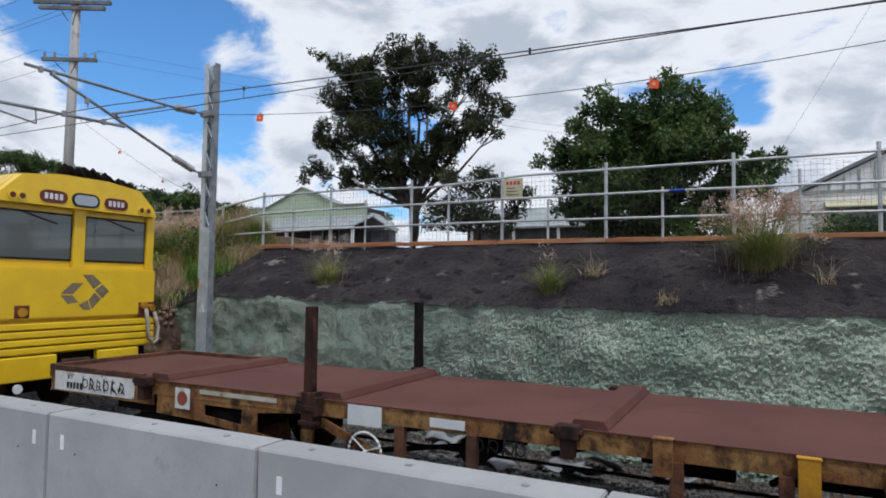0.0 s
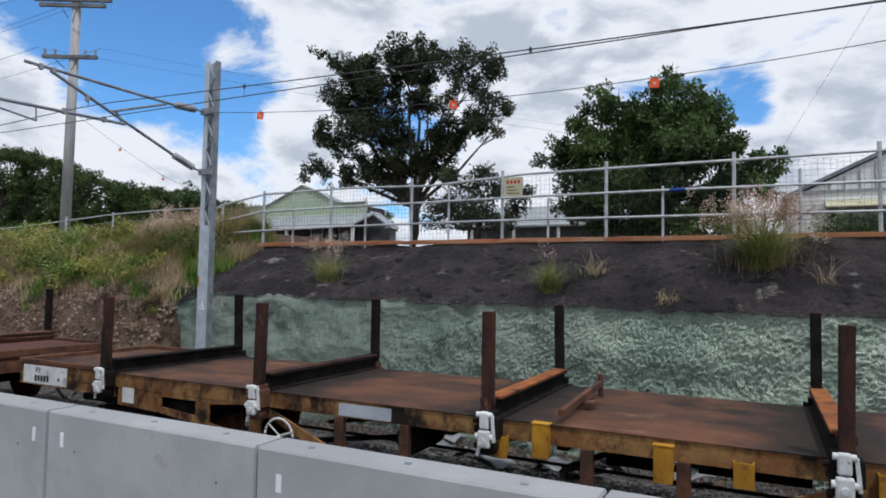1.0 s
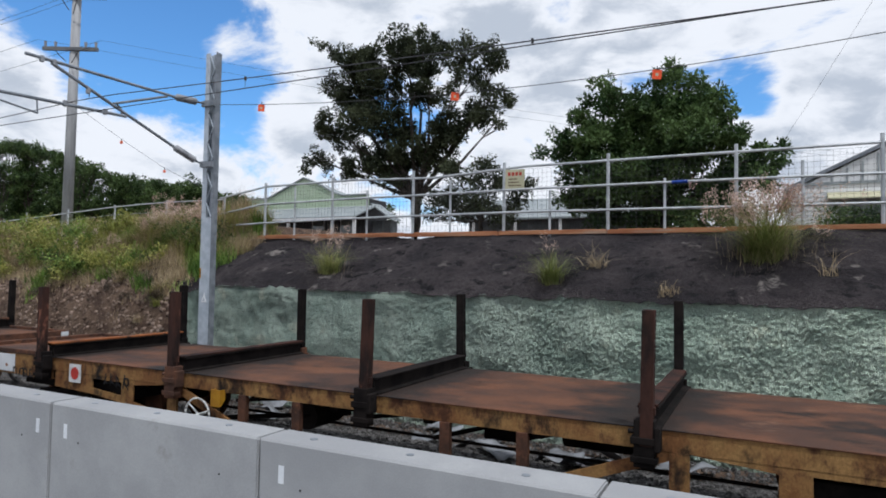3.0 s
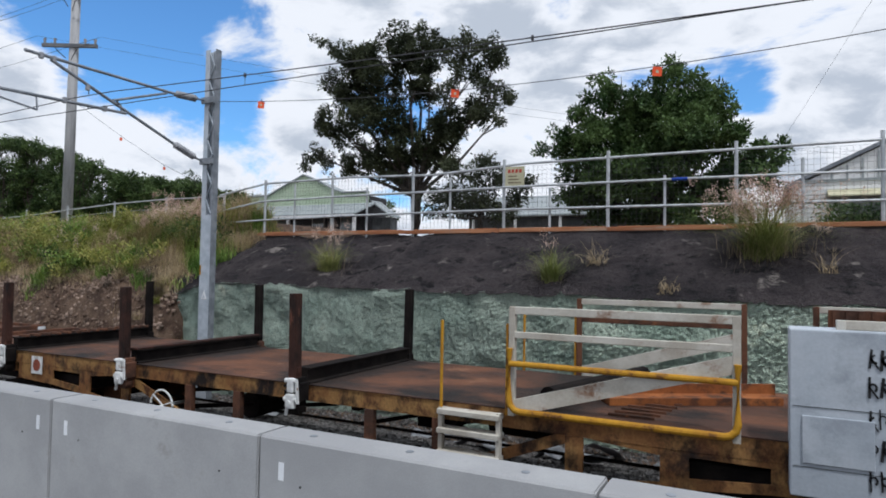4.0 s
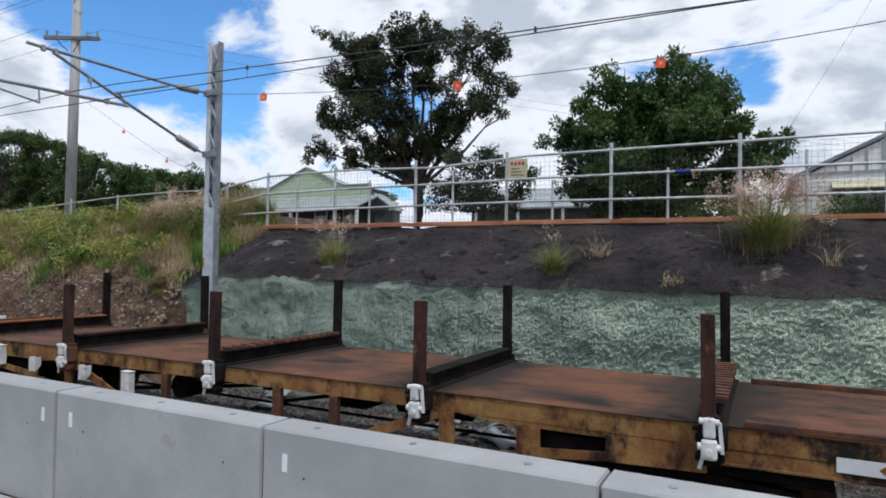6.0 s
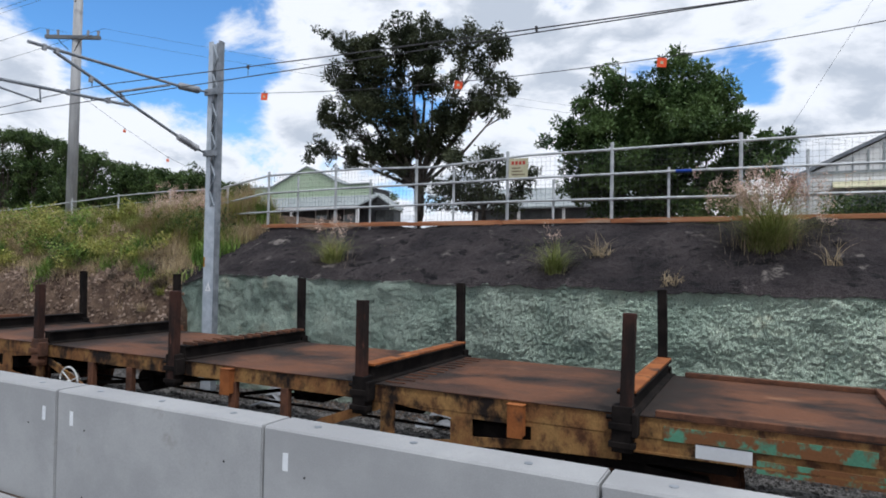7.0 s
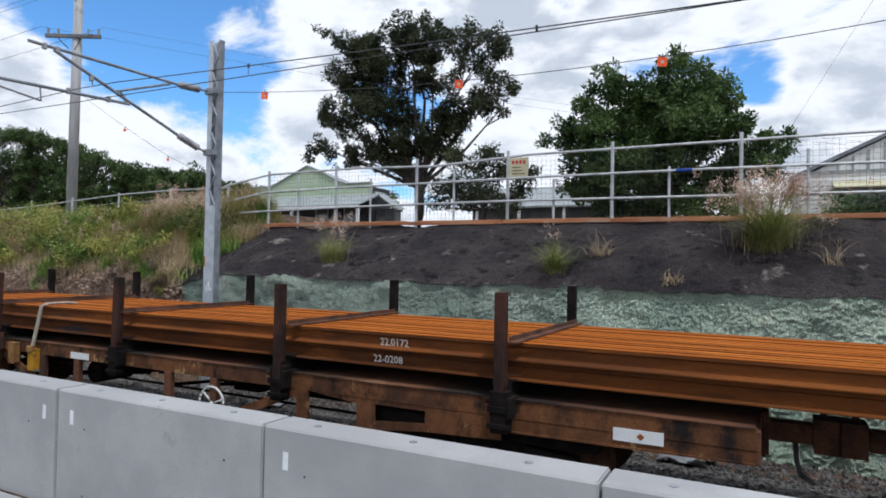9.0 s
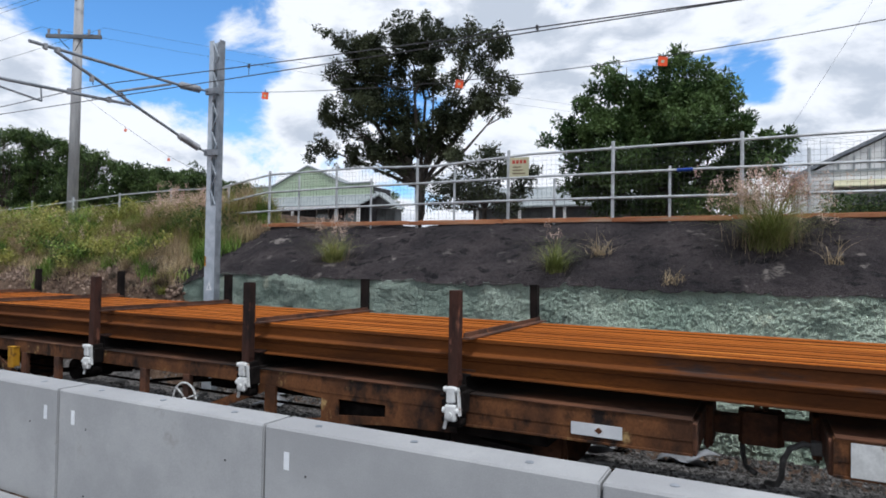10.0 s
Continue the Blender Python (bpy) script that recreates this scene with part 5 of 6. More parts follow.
def air_hose(b):
    pipe(b, [(0.02, -0.42, 0.78), (-0.14, -0.43, 0.80), (-0.24, -0.42, 0.74), (-0.29, -0.38, 0.62), (-0.30, -0.32, 0.46), (-0.33, -0.22, 0.36), (-0.42, -0.12, 0.33)], 0.026, 8)
    box(b, -0.08, 0.03, -0.47, -0.37, 0.72, 0.83, 0.01)


def hand_wheel(b):
    for i in range(24):
        a, c = i * 15, (i + 1) * 15
        tube(b, (0.2 * math.cos(radians(a)), 0, 0.2 * math.sin(radians(a))), (0.2 * math.cos(radians(c)), 0, 0.2 * math.sin(radians(c))), 0.013, 6)
    for a in (20, 140, 260):
        tube(b, (0, 0.02, 0), (0.2 * math.cos(radians(a)), 0, 0.2 * math.sin(radians(a))), 0.010, 6)
    tube(b, (0, -0.02, 0), (0, 0.35, 0), 0.02, 8)


def disc(b):
    tube(b, (0, -0.004, 0), (0, 0.0, 0), 0.085, 24)


def step_box(b):
    box(b, -0.075, 0.075, -0.055, -0.043, -0.17, 0.14, 0.004)
    for x in (-0.075, 0.063):
        box(b, x, x + 0.012, -0.043, 0.035, -0.15, 0.13)
    box(b, -0.085, 0.085, -0.06, 0.045, 0.13, 0.142, 0.003)


def bracket_box(b):
    box(b, -0.075, 0.075, -0.05, -0.036, -0.10, 0.10, 0.004)
    prism(b, [(-0.036, 0.10), (0.04, 0.10), (0.04, -0.02), (-0.036, -0.10)], 0, -0.075, -0.063)
    prism(b, [(-0.036, 0.10), (0.04, 0.10), (0.04, -0.02), (-0.036, -0.10)], 0, 0.063, 0.075)


def digits(n, w=0.048, h=0.085):
    """Plain upright bars in place of a running number."""
    def build(b):
        for k in range(n):
            x = k * w * 1.45
            box(b, x, x + w, -0.002, 0, 0, h)
            box(b, x + w * 0.32, x + w * 0.68, -0.0028, -0.002, h * 0.3, h * 0.7)
    return build


def scribble(seed, n, w, h):
    """Loose sprayed strokes, bows and loops with no letters in them."""
    def build(b):
        rng = random.Random(seed)
        step = w / n

        def line(pts, thick):
            for p, q in zip(pts, pts[1:]):
                beam(b, (p[0], -0.002, p[1]), (q[0], -0.002, q[1]), 0.003, thick)
        for k in range(n):
            x, thick = k * step + rng.uniform(-0.08, 0.08) * step, rng.uniform(0.010, 0.022)
            low, top = rng.uniform(0, 0.15) * h, rng.uniform(0.8, 1.0) * h
            lean = rng.uniform(-0.1, 0.25) * step
            line([(x, low), (x + lean, top)], thick)
            kind = rng.randrange(4)
            a0, a1 = ((-90, 90), (90, 300), (0, 360), (-60, 200))[kind]
            cx, cz, r = x + lean + (0.30 if kind else 0.05) * step, (low + top) / 2, min(0.34 * step, 0.42 * h)
            line([(cx + r * math.cos(radians(a0 + (a1 - a0) * i / 9)), cz + 1.2 * r * math.sin(radians(a0 + (a1 - a0) * i / 9))) for i in range(10)], thick)
            if rng.random() < 0.5:
                line([(x + lean, cz), (x + 0.8 * step, low)], thick * 0.8)
    return build


def wagon(s, label, deck="deck", latches=False, stakes=(0, 1, 2, 3, 4), far_stakes=(0, 1, 2, 3, 4), ribs=None, caps=(0, 1, 2, 3), plate=1.0, plate_mat="cleanwhite",
          disc_mat="red", disc_at=2.67, boxes=(), wheel_at=5.05, loaded=False, tags=(), hoses=True, rims=True, toothed=(4,), extra_plates=(), end_plate=(13.85, 0.55), packer=(), sill="sill", orange=(), pockets=(0, 1, 2, 3, 4), letters=0.28, near_drop=0.0):
    t = thing("flat_wagon", label, "wagon", "flat wagons of the train", pose(s, TRACK_Y, 0))
    MOVERS.append((t, s))
    put("deck", "deck_" + deck, deck_plate, deck, t)
    for side in (-1, 1):
        turn = (0, 0, 0) if side < 0 else (0, 0, 180)
        at = (0, -HALF, 0) if side < 0 else (LENGTH, HALF, 0)
        back = (LENGTH, -HALF, 0) if side < 0 else (0, HALF, 0)
        put("side_sill", "side_sill" + sill, sill_and_webs, sill, t, at, turn=turn)
        for k, base in ((0, at), (1, back)):
            # the far half of each side is the near half seen from the other end
            flip = Matrix.Translation(base) @ Euler([radians(a) for a in turn]).to_matrix().to_4x4()
            for name, build in (("lower_chord", lower_chord),):
                def mirrored(b, build=build, k=k):
                    build(b)
                    if k:
                        for v in b.verts:
                            v.co.x = -v.co.x
                        bmesh.ops.reverse_faces(b, faces=list(b.faces))
                ob = part(name, shared(name + str(k) + sill, mirrored, sill), None, t)
                ob.matrix_basis = flip
        for x in (5.75, 6.55, 8.4, 9.2):
            put("web_post", "web_post", web_post, "rust", t, (x, -HALF if side < 0 else HALF, 0), turn=turn)
    if rims:
        put("end_rim", "rim_" + ("r" if deck == "deck_red" else "o"), rim, "rust", t)
        put("end_rim", "rim_" + ("r" if deck == "deck_red" else "o"), rim, "rust", t, (LENGTH, 0, 0), turn=(0, 0, 180))
    put("end_beam", "end_beam", end_beam, "rust", t)
    put("end_beam", "end_beam", end_beam, "rust", t, (LENGTH, 0, 0), turn=(0, 0, 180))
    put("centre_sill", "centre_sill", centre_sill, "black", t)
    put("brake_gear", "brake_gear", brake_gear, "black", t)
    bogie(t, 2.55)
    bogie(t, LENGTH - 2.55)
    for at, turn in (((0, 0, 0), (0, 0, 0)), ((LENGTH, 0, 0), (0, 0, 180))):
        c = put("coupler", "coupler", coupler, "rust", t, at, turn=turn)
        put("air_hose", "air_hose", air_hose, "hose", t, at, turn=turn, smooth=True)
    rng = random.Random(int(s * 10))
    for i, x in enumerate(STAKES):
        if i not in pockets:
            continue
        for side, there in ((-1, stakes), (1, far_stakes)):
            turn = 0 if side < 0 else 180
            if ribs == "low":
                put("stake_pocket", "stub_pocket" + str(i in there), pocket if i in there else stub_bracket, "stake", t, (x, side * 1.205, 0), turn=(0, 0, turn))
            else:
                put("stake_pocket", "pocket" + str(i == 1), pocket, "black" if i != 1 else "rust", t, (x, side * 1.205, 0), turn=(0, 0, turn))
            if i in there:
                # far stakes take the black material, near ones the brown
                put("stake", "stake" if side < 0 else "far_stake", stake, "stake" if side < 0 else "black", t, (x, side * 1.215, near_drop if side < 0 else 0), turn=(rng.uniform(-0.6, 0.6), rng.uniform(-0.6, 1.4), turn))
            if latches and side < 0:
                put("latch", "latch", latch, "white", t, (x, side * 1.205, 0), "white-painted stake latch")
        if ribs == "low" and i == 4:
            for k in range(5):
                put("bearer_strip", "strip_stack", strip_stack, "black" if k % 2 else "rust", t, (x + 0.08 + 0.02 * (k % 3), 0, 1.048 + 0.034 * k), turn=(0.25 * (k % 2), 0, 0.6 * (k - 2)))
        elif ribs == "low":
            put("deck_rib", "low_rib", low_rib, "deck_red", t, (x + 0.0, 0, 0))
        else:
            put("bolster", "bolster", bolster, "black", t, (x - 0.13, 0, 0))
            if i in caps:
                put("bolster_cap", "bolster_cap" + str(i in orange), bolster_cap, "orange_bar" if i in orange else "stake", t, (x - 0.13, 0, 0), "rusty orange bearer strip" if i in orange else "")
            elif i in toothed:
                for k in range(14):
                    put("bearer_tooth", "tooth", tooth, "rust", t, (x - 0.13, -HALF + 0.12 + k * 0.16, 0))
        if loaded:
            put("tie_bar", "tie_bar", lambda b: (box(b, -0.045, 0.045, -1.19, 1.17, 1.572, 1.588), box(b, -0.045, -0.03, -1.16, 1.14, 1.588, 1.63)), "rust", t, (x + 0.10, 0, 0))
        if i in packer:
            for k in range(13):
                put("packing_strip", "packer_strip", packer_strip, "rust", t, (x + 0.16 + 0.02 * (k % 3), -1.0 + 0.165 * k, 0))
    # plates
    if plate:
        pl = put("number_plate", "plate%.2f" % plate + plate_mat, lambda b: box(b, 0, plate, -0.003, 0.004, 0, 0.255), plate_mat, t, (0.14, -HALF - 0.013, 0.765))
        if plate > 0.7:
            if "ry" not in CACHE:
                CACHE["ry"] = text_mesh("RY", 0.105, M["ink"])
            part("class_letters", CACHE["ry"], None, pl).location = (letters, -0.004, 0.155)
            put("number_marking", "digits5", digits(5), "ink", pl, (letters - 0.01, -0.003, 0.035))
        else:
            put("number_marking", "digits5s", digits(5, 0.035, 0.06), "ink", pl, (0.1, -0.003, 0.05))
        put("arrow_mark", "arrow", lambda b: prism(b, [(-0.035, 0), (0, -0.03), (0.035, 0), (0, 0.03)], 1, -0.004, -0.002), "orange_bar", pl, (plate * 0.82 if plate > 0.7 else plate * 0.5, 0, 0.09 if plate > 0.7 else 0.2))
    if end_plate:
        pl = put("end_plate", "endplate%.2f" % end_plate[1], lambda b: box(b, 0, end_plate[1], -0.003, 0.004, 0, 0.11 if end_plate[1] < 0.6 else 0.2), "cleanwhite" if end_plate[1] < 0.6 else "white", t, (end_plate[0], -HALF - 0.006, 0.80))
        put("arrow_mark", "arrow2", lambda b: prism(b, [(-0.035, 0), (0, -0.03), (0.035, 0), (0, 0.03)], 1, -0.004, -0.002), "orange_bar", pl, (end_plate[1] * 0.55, -0.002, 0.055))
    if not loaded:
        put("end_marker", "end_marker", lambda b: box(b, 0.0, 0.02, -0.07, 0.07, 0, 0.20, 0.004), "cleanwhite", t, (LENGTH + 0.002, HALF - 0.10, 0.88))
    if disc_mat:
        pl = put("disc_plate", "disc_plate", lambda b: box(b, -0.125, 0.125, -0.003, 0.004, -0.125, 0.125), "white", t, (disc_at, -HALF - 0.016, 0.86))
        put("disc", "disc_" + disc_mat, disc, disc_mat, pl, (0, -0.003, 0))
    for kind, x, z, m in boxes:
        put("step_box" if kind == "s" else "bracket_box", ("sb" if kind == "s" else "bb") + m, step_box if kind == "s" else bracket_box, m, t, (x, -HALF - 0.03, z))
    for x, z, w, h, m in extra_plates:
        put("side_plate", "sp%.2f%.2f%s" % (w, h, m), lambda b: box(b, 0, w, -0.003, 0.004, 0, h), m, t, (x, -HALF - 0.007, z))
    for x, z, w, h, n, seed, m in tags:
        put("graffiti", "tag%d" % seed, scribble(seed, n, w, h), m, t, (x, -HALF - 0.019, z), "sprayed graffiti strokes")
    if wheel_at:
        put("hand_wheel", "hand_wheel", hand_wheel, "white", t, (wheel_at, -HALF - 0.02, 0.56), "white brake hand wheel", smooth=True)
    return t


def brake_platform(t):
    """Railed platform at the end of one wagon."""
    first = set(t.children)
    y = -1.25
    for x0, x1 in ((9.72, 11.62), (12.30, 14.55)):
        r = 0.1
        b = B()
        pts = [(x0, y, 1.62)] + [(x0 + r - r * math.cos(radians(a)), y, 1.05 + r - r * math.sin(radians(a))) for a in (0, 30, 60, 90)] + \
              [(x1 - r + r * math.sin(radians(a)), y, 1.05 + r - r * math.cos(radians(a))) for a in (0, 30, 60, 90)] + [(x1, y, 1.62)]
        pipe(b, pts, 0.03, 10)
        tube(b, (x0, y, 1.48), (x1, y, 1.48), 0.027, 10)
        part("yellow_handrail", b, M["yellow"], t, "chipped yellow tube handrail")
        for side in (-1, 1):
            yy = side * 1.2
            for x in (x0 + 0.01, x1 - 0.01):
                b = B()
                box(b, x - 0.03, x + 0.03, yy - 0.03, yy + 0.03, 1.0, 2.0, 0.005)
                part("rail_post", b, M["dusty_white"] if side < 0 else M["rust"], t)
            for z, h in ((1.93, 0.07), (1.71, 0.06)):
                b = B()
                box(b, x0, x1, yy - 0.025, yy + 0.02, z, z + h, 0.006)
                part("rail_bar", b, M["dusty_white"] if z > 1.9 or side < 0 else M["rust"], t, "flaking white guard rail")
            b = B()
            s = 1 if x0 < 11 else -1
            a, c = (x0 + 0.05, x1) if s > 0 else (x1, x0 + 0.05)
            beam(b, (a, yy, 1.08), (c, yy, 1.62), 0.05, 0.14)
            part("diagonal_brace", b, M["dusty_white"], t)
    b = B()
    box(b, 11.97, 12.75, -1.33, -1.0, 0.70, 1.93, 0.012)
    bx = part("equipment_box", b, M["paleblue"], t, "pale blue-grey equipment cabinet with graffiti")
    b = B()
    box(b, 12.05, 12.5, -1.345, -1.33, 0.95, 1.3, 0.006)
    part("cabinet_door", b, M["paleblue"], bx)
    for k in range(5):
        part("graffiti", shared("tagbox%d" % k, scribble(77 + k, 3, 0.2, 0.17), "ink"), None, bx, "sprayed graffiti strokes").location = (12.47, -1.334, 0.80 + 0.215 * k)
    for z in (1.36, 0.92):
        b = B()
        box(b, 11.99, 12.73, -1.334, -1.329, z, z + 0.006)
        part("panel_seam", b, M["trim"], bx)
    b = B()
    for x in (9.0, 9.6):
        box(b, x - 0.02, x + 0.02, -1.22, -1.16, 0.45, 1.0)
    for z in (0.55, 0.76, 0.94):
        box(b, 8.98, 9.62, -1.26, -1.1, z, z + 0.05, 0.006)
    part("access_step", b, M["dusty_white"], t, "white steel access step")
    for x, y2 in ((9.0, -1.2), (9.68, -1.2), (9.0, 1.2), (9.68, 1.2)):
        b = B()
        tube(b, (x, y2, 1.0), (x, y2, 1.84), 0.016, 8)
        part("grab_post", b, M["yellow"], t, "yellow grab post")
    b = B()
    tube(b, (10.0, -0.95, 1.15), (10.55, 0.95, 1.15), 0.10, 12)
    part("loose_roller", b, M["black"], t, "black greasy roller lying on the deck")
    for k in range(12):
        b = B()
        box(b, 10.55 + 0.03 * k, 10.95 + 0.03 * k, -0.95 + 0.15 * k, -0.93 + 0.15 * k, 1.048, 1.07)
        part("comb_strip", b, M["rust"], t)
    # rusty angle bars lying across the deck
    for x0, x1, y0, y1 in ((12.8, 14.4, -0.55, -0.2), (12.9, 14.9, -0.05, 0.35), (10.4, 11.9, -0.4, 0.5)):
        b = B()
        beam(b, (x0, y0, 1.085), (x1, y1, 1.085), 0.30, 0.07)
        beam(b, (x0, y0 + 0.14, 1.15), (x1, y1 + 0.14, 1.15), 0.03, 0.13)
        part("deck_bar", b, M["orange_bar"], t, "orange-rusted angle bar lying on the deck")
    b = B()
    box(b, 12.4, 13.25, 0.95, 0.98, 1.36, 1.98, 0.004)
    for k in range(7):
        box(b, 12.44 + 0.115 * k, 12.50 + 0.115 * k, 0.93, 0.95, 1.36, 1.98)
    part("rusty_panel", b, M["rust"], t, "ribbed rusty panel behind the guard rail")
    b = B()
    box(b, 12.3, 15.05, -1.2, -1.13, 0.80, 1.02, 0.01)
    prism(b, [(14.4, 0.80), (14.4, 1.02), (15.12, 1.12), (15.12, 0.70), (14.75, 0.70)], 1, -1.215, -1.2)
    part("white_end_frame", b, M["dusty_white"], t)
    b = B()
    beam(b, (14.45, -1.15, 1.06), (15.1, -0.5, 1.06), 0.05, 0.10)
    box(b, 15.02, 15.12, -1.19, -0.5, 0.72, 1.10, 0.01)
    part("corner_gusset", b, M["dusty_white"], t)
    b = B()
    tube(b, (13.0, 1.2, 1.52), (14.6, 1.2, 1.52), 0.025, 8)
    part("far_handrail", b, M["yellow"], t, "chipped yellow tube handrail")
    for x, z, w, h, n, seed in ((13.2, 1.08, 0.5, 0.2, 4, 61), (13.3, 0.82, 0.9, 0.14, 6, 62), (13.9, 1.1, 0.5, 0.18, 4, 63)):
        part("graffiti", shared("tag%d" % seed, scribble(seed, n, w, h), "ink"), None, t, "sprayed graffiti strokes").location = (x, -1.24, z)
    for ob in set(t.children) - first:
        ob.location.x += 0.28


def wagons():
    yb = lambda *p: tuple(p)
    wagon(-9.04, "red-brown flat wagon with low ribs and few stakes", deck="deck_red", ribs="low", stakes=(1, 3, 4), far_stakes=(1, 3, 4),
          plate=1.65, plate_mat="white", disc_mat="faded_red", boxes=(("s", 8.3, 0.92, "sill"), ("s", 9.35, 0.9, "yellow"), ("b", 9.9, 0.9, "sill")), wheel_at=5.35,
          extra_plates=((5.12, 0.82, 0.42, 0.21, "cleanwhite"), (6.1, 0.9, 0.38, 0.09, "cleanwhite"), (2.95, 0.94, 1.2, 0.05, "dusty_white")),
          tags=((0.75, 0.79, 0.9, 0.2, 6, 41, "ink"), (6.6, 0.72, 0.55, 0.16, 4, 42, "ink"), (12.9, 0.70, 1.3, 0.15, 6, 43, "ink")), end_plate=(13.85, 0.5))
    t = wagon(7.10, "rust-brown flat wagon with tall stakes and white-painted latches", latches=True, plate=1.0, plate_mat="white", orange=(2, 3), caps=(1, 2, 3), toothed=(4,),
          boxes=(("s", 8.0, 0.92, "yellow"), ("s", 9.05, 0.86, "yellow"), ("b", 9.65, 0.84, "yellow"), ("b", 10.6, 0.88, "yellow"), ("b", 7.6, 0.8, "yellow")), wheel_at=4.95, disc_mat="",
          extra_plates=((2.3, 0.68, 0.22, 0.19, "white"), (5.75, 0.88, 0.65, 0.13, "paleblue")), tags=((13.0, 0.72, 0.7, 0.16, 4, 44, "chalk"),), end_plate=(13.55, 1.1))
    b = B()
    beam(b, (8.15, -1.05, 1.14), (8.15, 0.55, 1.20), 0.05, 0.06)
    tube(b, (8.15, 0.55, 1.05), (8.15, 0.55, 1.30), 0.03, 8)
    box(b, 8.05, 8.25, -0.3, -0.1, 1.045, 1.12, 0.01)
    part("lashing_bar", b, M["rust"], t, "rusty lashing bar across the deck")
    wagon(23.32, "rust-brown flat wagon with tall stakes and a white number plate", plate=0.85, plate_mat="white", letters=0.06, boxes=(("s", 5.4, 0.85, "yellow"), ("s", 6.45, 0.9, "yellow"), ("b", 2.95, 0.85, "yellow"), ("b", 3.7, 0.8, "yellow"), ("b", 4.95, 0.8, "yellow")),
          wheel_at=9.45, orange=(2,), caps=(0, 2), toothed=(4,), tags=((1.15, 0.70, 0.6, 0.17, 4, 45, "ink"), (8.9, 0.82, 0.5, 0.1, 4, 46, "ink")), end_plate=(13.8, 0.5), packer=(3,))
    t = wagon(39.45, "rust-brown flat wagon with tall stakes, white plate and graffiti", plate=1.1, boxes=(("b", 5.4, 0.8, "yellow"),), orange=(0,), caps=(0, 1, 3), toothed=(4,),
          tags=((1.22, 0.70, 0.55, 0.17, 4, 47, "ink"), (3.3, 0.74, 0.5, 0.2, 4, 48, "ink")))
    b = B()
    tube(b, (-0.32, -0.55, 0.90), (-0.02, -0.55, 0.90), 0.11, 16)
    box(b, -0.24, -0.12, -0.62, -0.48, 0.99, 1.06, 0.01)
    part("end_cylinder", b, M["blue"], t, "small blue-painted cylinder on the wagon end")
    t = wagon(55.45, "rust-brown flat wagon with a railed brake platform", latches=True, stakes=(0, 1, 2), far_stakes=(0, 1, 2), pockets=(0, 1, 2), plate=0.6, disc_mat="faded_red", caps=(1,), toothed=(0,), wheel_at=5.3, end_plate=(14.2, 0.5))
    brake_platform(t)
    wagon(71.69, "rust-brown flat wagon with yellow brackets and a red disc plate", plate=0.75, plate_mat="dusty_white", boxes=(("s", 2.98, 0.84, "yellow"), ("b", 4.4, 0.8, "yellow"), ("s", 5.45, 0.82, "yellow"), ("s", 6.45, 0.88, "yellow")),
          wheel_at=9.58, orange=(0, 1, 2, 3), caps=(0, 1, 2, 3), toothed=(4,), tags=((0.95, 0.70, 0.5, 0.15, 3, 49, "rust"),), packer=(2, 3))
    t = wagon(87.91, near_drop=-0.10, label="rust-brown flat wagon with white latches and white brackets", latches=True, plate=0.45, boxes=(("s", 2.98, 0.84, "white"), ("b", 3.85, 0.76, "white"), ("b", 5.0, 0.74, "white"), ("s", 5.9, 0.7, "white")),
          wheel_at=0, orange=(0,), caps=(0, 1), toothed=(2, 4), tags=((0.85, 0.70, 0.35, 0.17, 3, 50, "ink"), (1.25, 0.70, 0.4, 0.18, 3, 51, "ink")), extra_plates=((0.55, 0.68, 0.4, 0.06, "cleanwhite"),), packer=(0,))
    part("end_cylinder", bpy.data.objects["end_cylinder"].data, None, t, "small blue-painted cylinder on the wagon end")
    wagon(104.10, near_drop=-0.13, label="rust-brown flat wagon with patches of faded green paint", plate=0.6, boxes=(("s", 8.35, 0.88, "orange_bar"), ("s", 12.0, 0.88, "orange_bar")), wheel_at=5.3, orange=(3, 4), caps=(3, 4), toothed=(2,),
          extra_plates=((13.3, 0.86, 1.5, 0.12, "green"), (14.0, 0.70, 0.9, 0.10, "green"), (13.55, 0.74, 0.42, 0.13, "cleanwhite")), end_plate=None, packer=(3,))
    wagon(120.43, "rusty flat wagon loaded with long rails, rails overhanging its end", loaded=True, plate=0.75, disc_mat="faded_red", wheel_at=5.5, boxes=(("b", 10.9, 0.8, "sill"), ("s", 11.4, 0.84, "sill")),
          tags=((13.2, 0.72, 0.9, 0.2, 5, 52, "blue"), (10.55, 0.86, 0.3, 0.1, 3, 53, "blue")), end_plate=(14.2, 0.5), rims=False, sill="sill_rust", extra_plates=((6.9, 0.88, 0.3, 0.07, "cleanwhite"), (0.9, 0.735, 0.07, 0.265, "blue")))
    wagon(136.74, "rusty flat wagon loaded with long rails, a strap over the load", loaded=True, plate=0.45, plate_mat="white", disc_mat="red", disc_at=4.0, boxes=(("s", 2.8, 0.88, "sill"), ("b", 3.12, 0.86, "sill"), ("s", 5.1, 0.86, "sill"), ("s", 5.6, 0.80, "yellow")), wheel_at=9.2,
          extra_plates=((6.42, 0.87, 0.4, 0.09, "cleanwhite"), (0.55, 0.83, 0.3, 0.09, "cleanwhite")), end_plate=(14.0, 0.42), rims=False, sill="sill_rust")
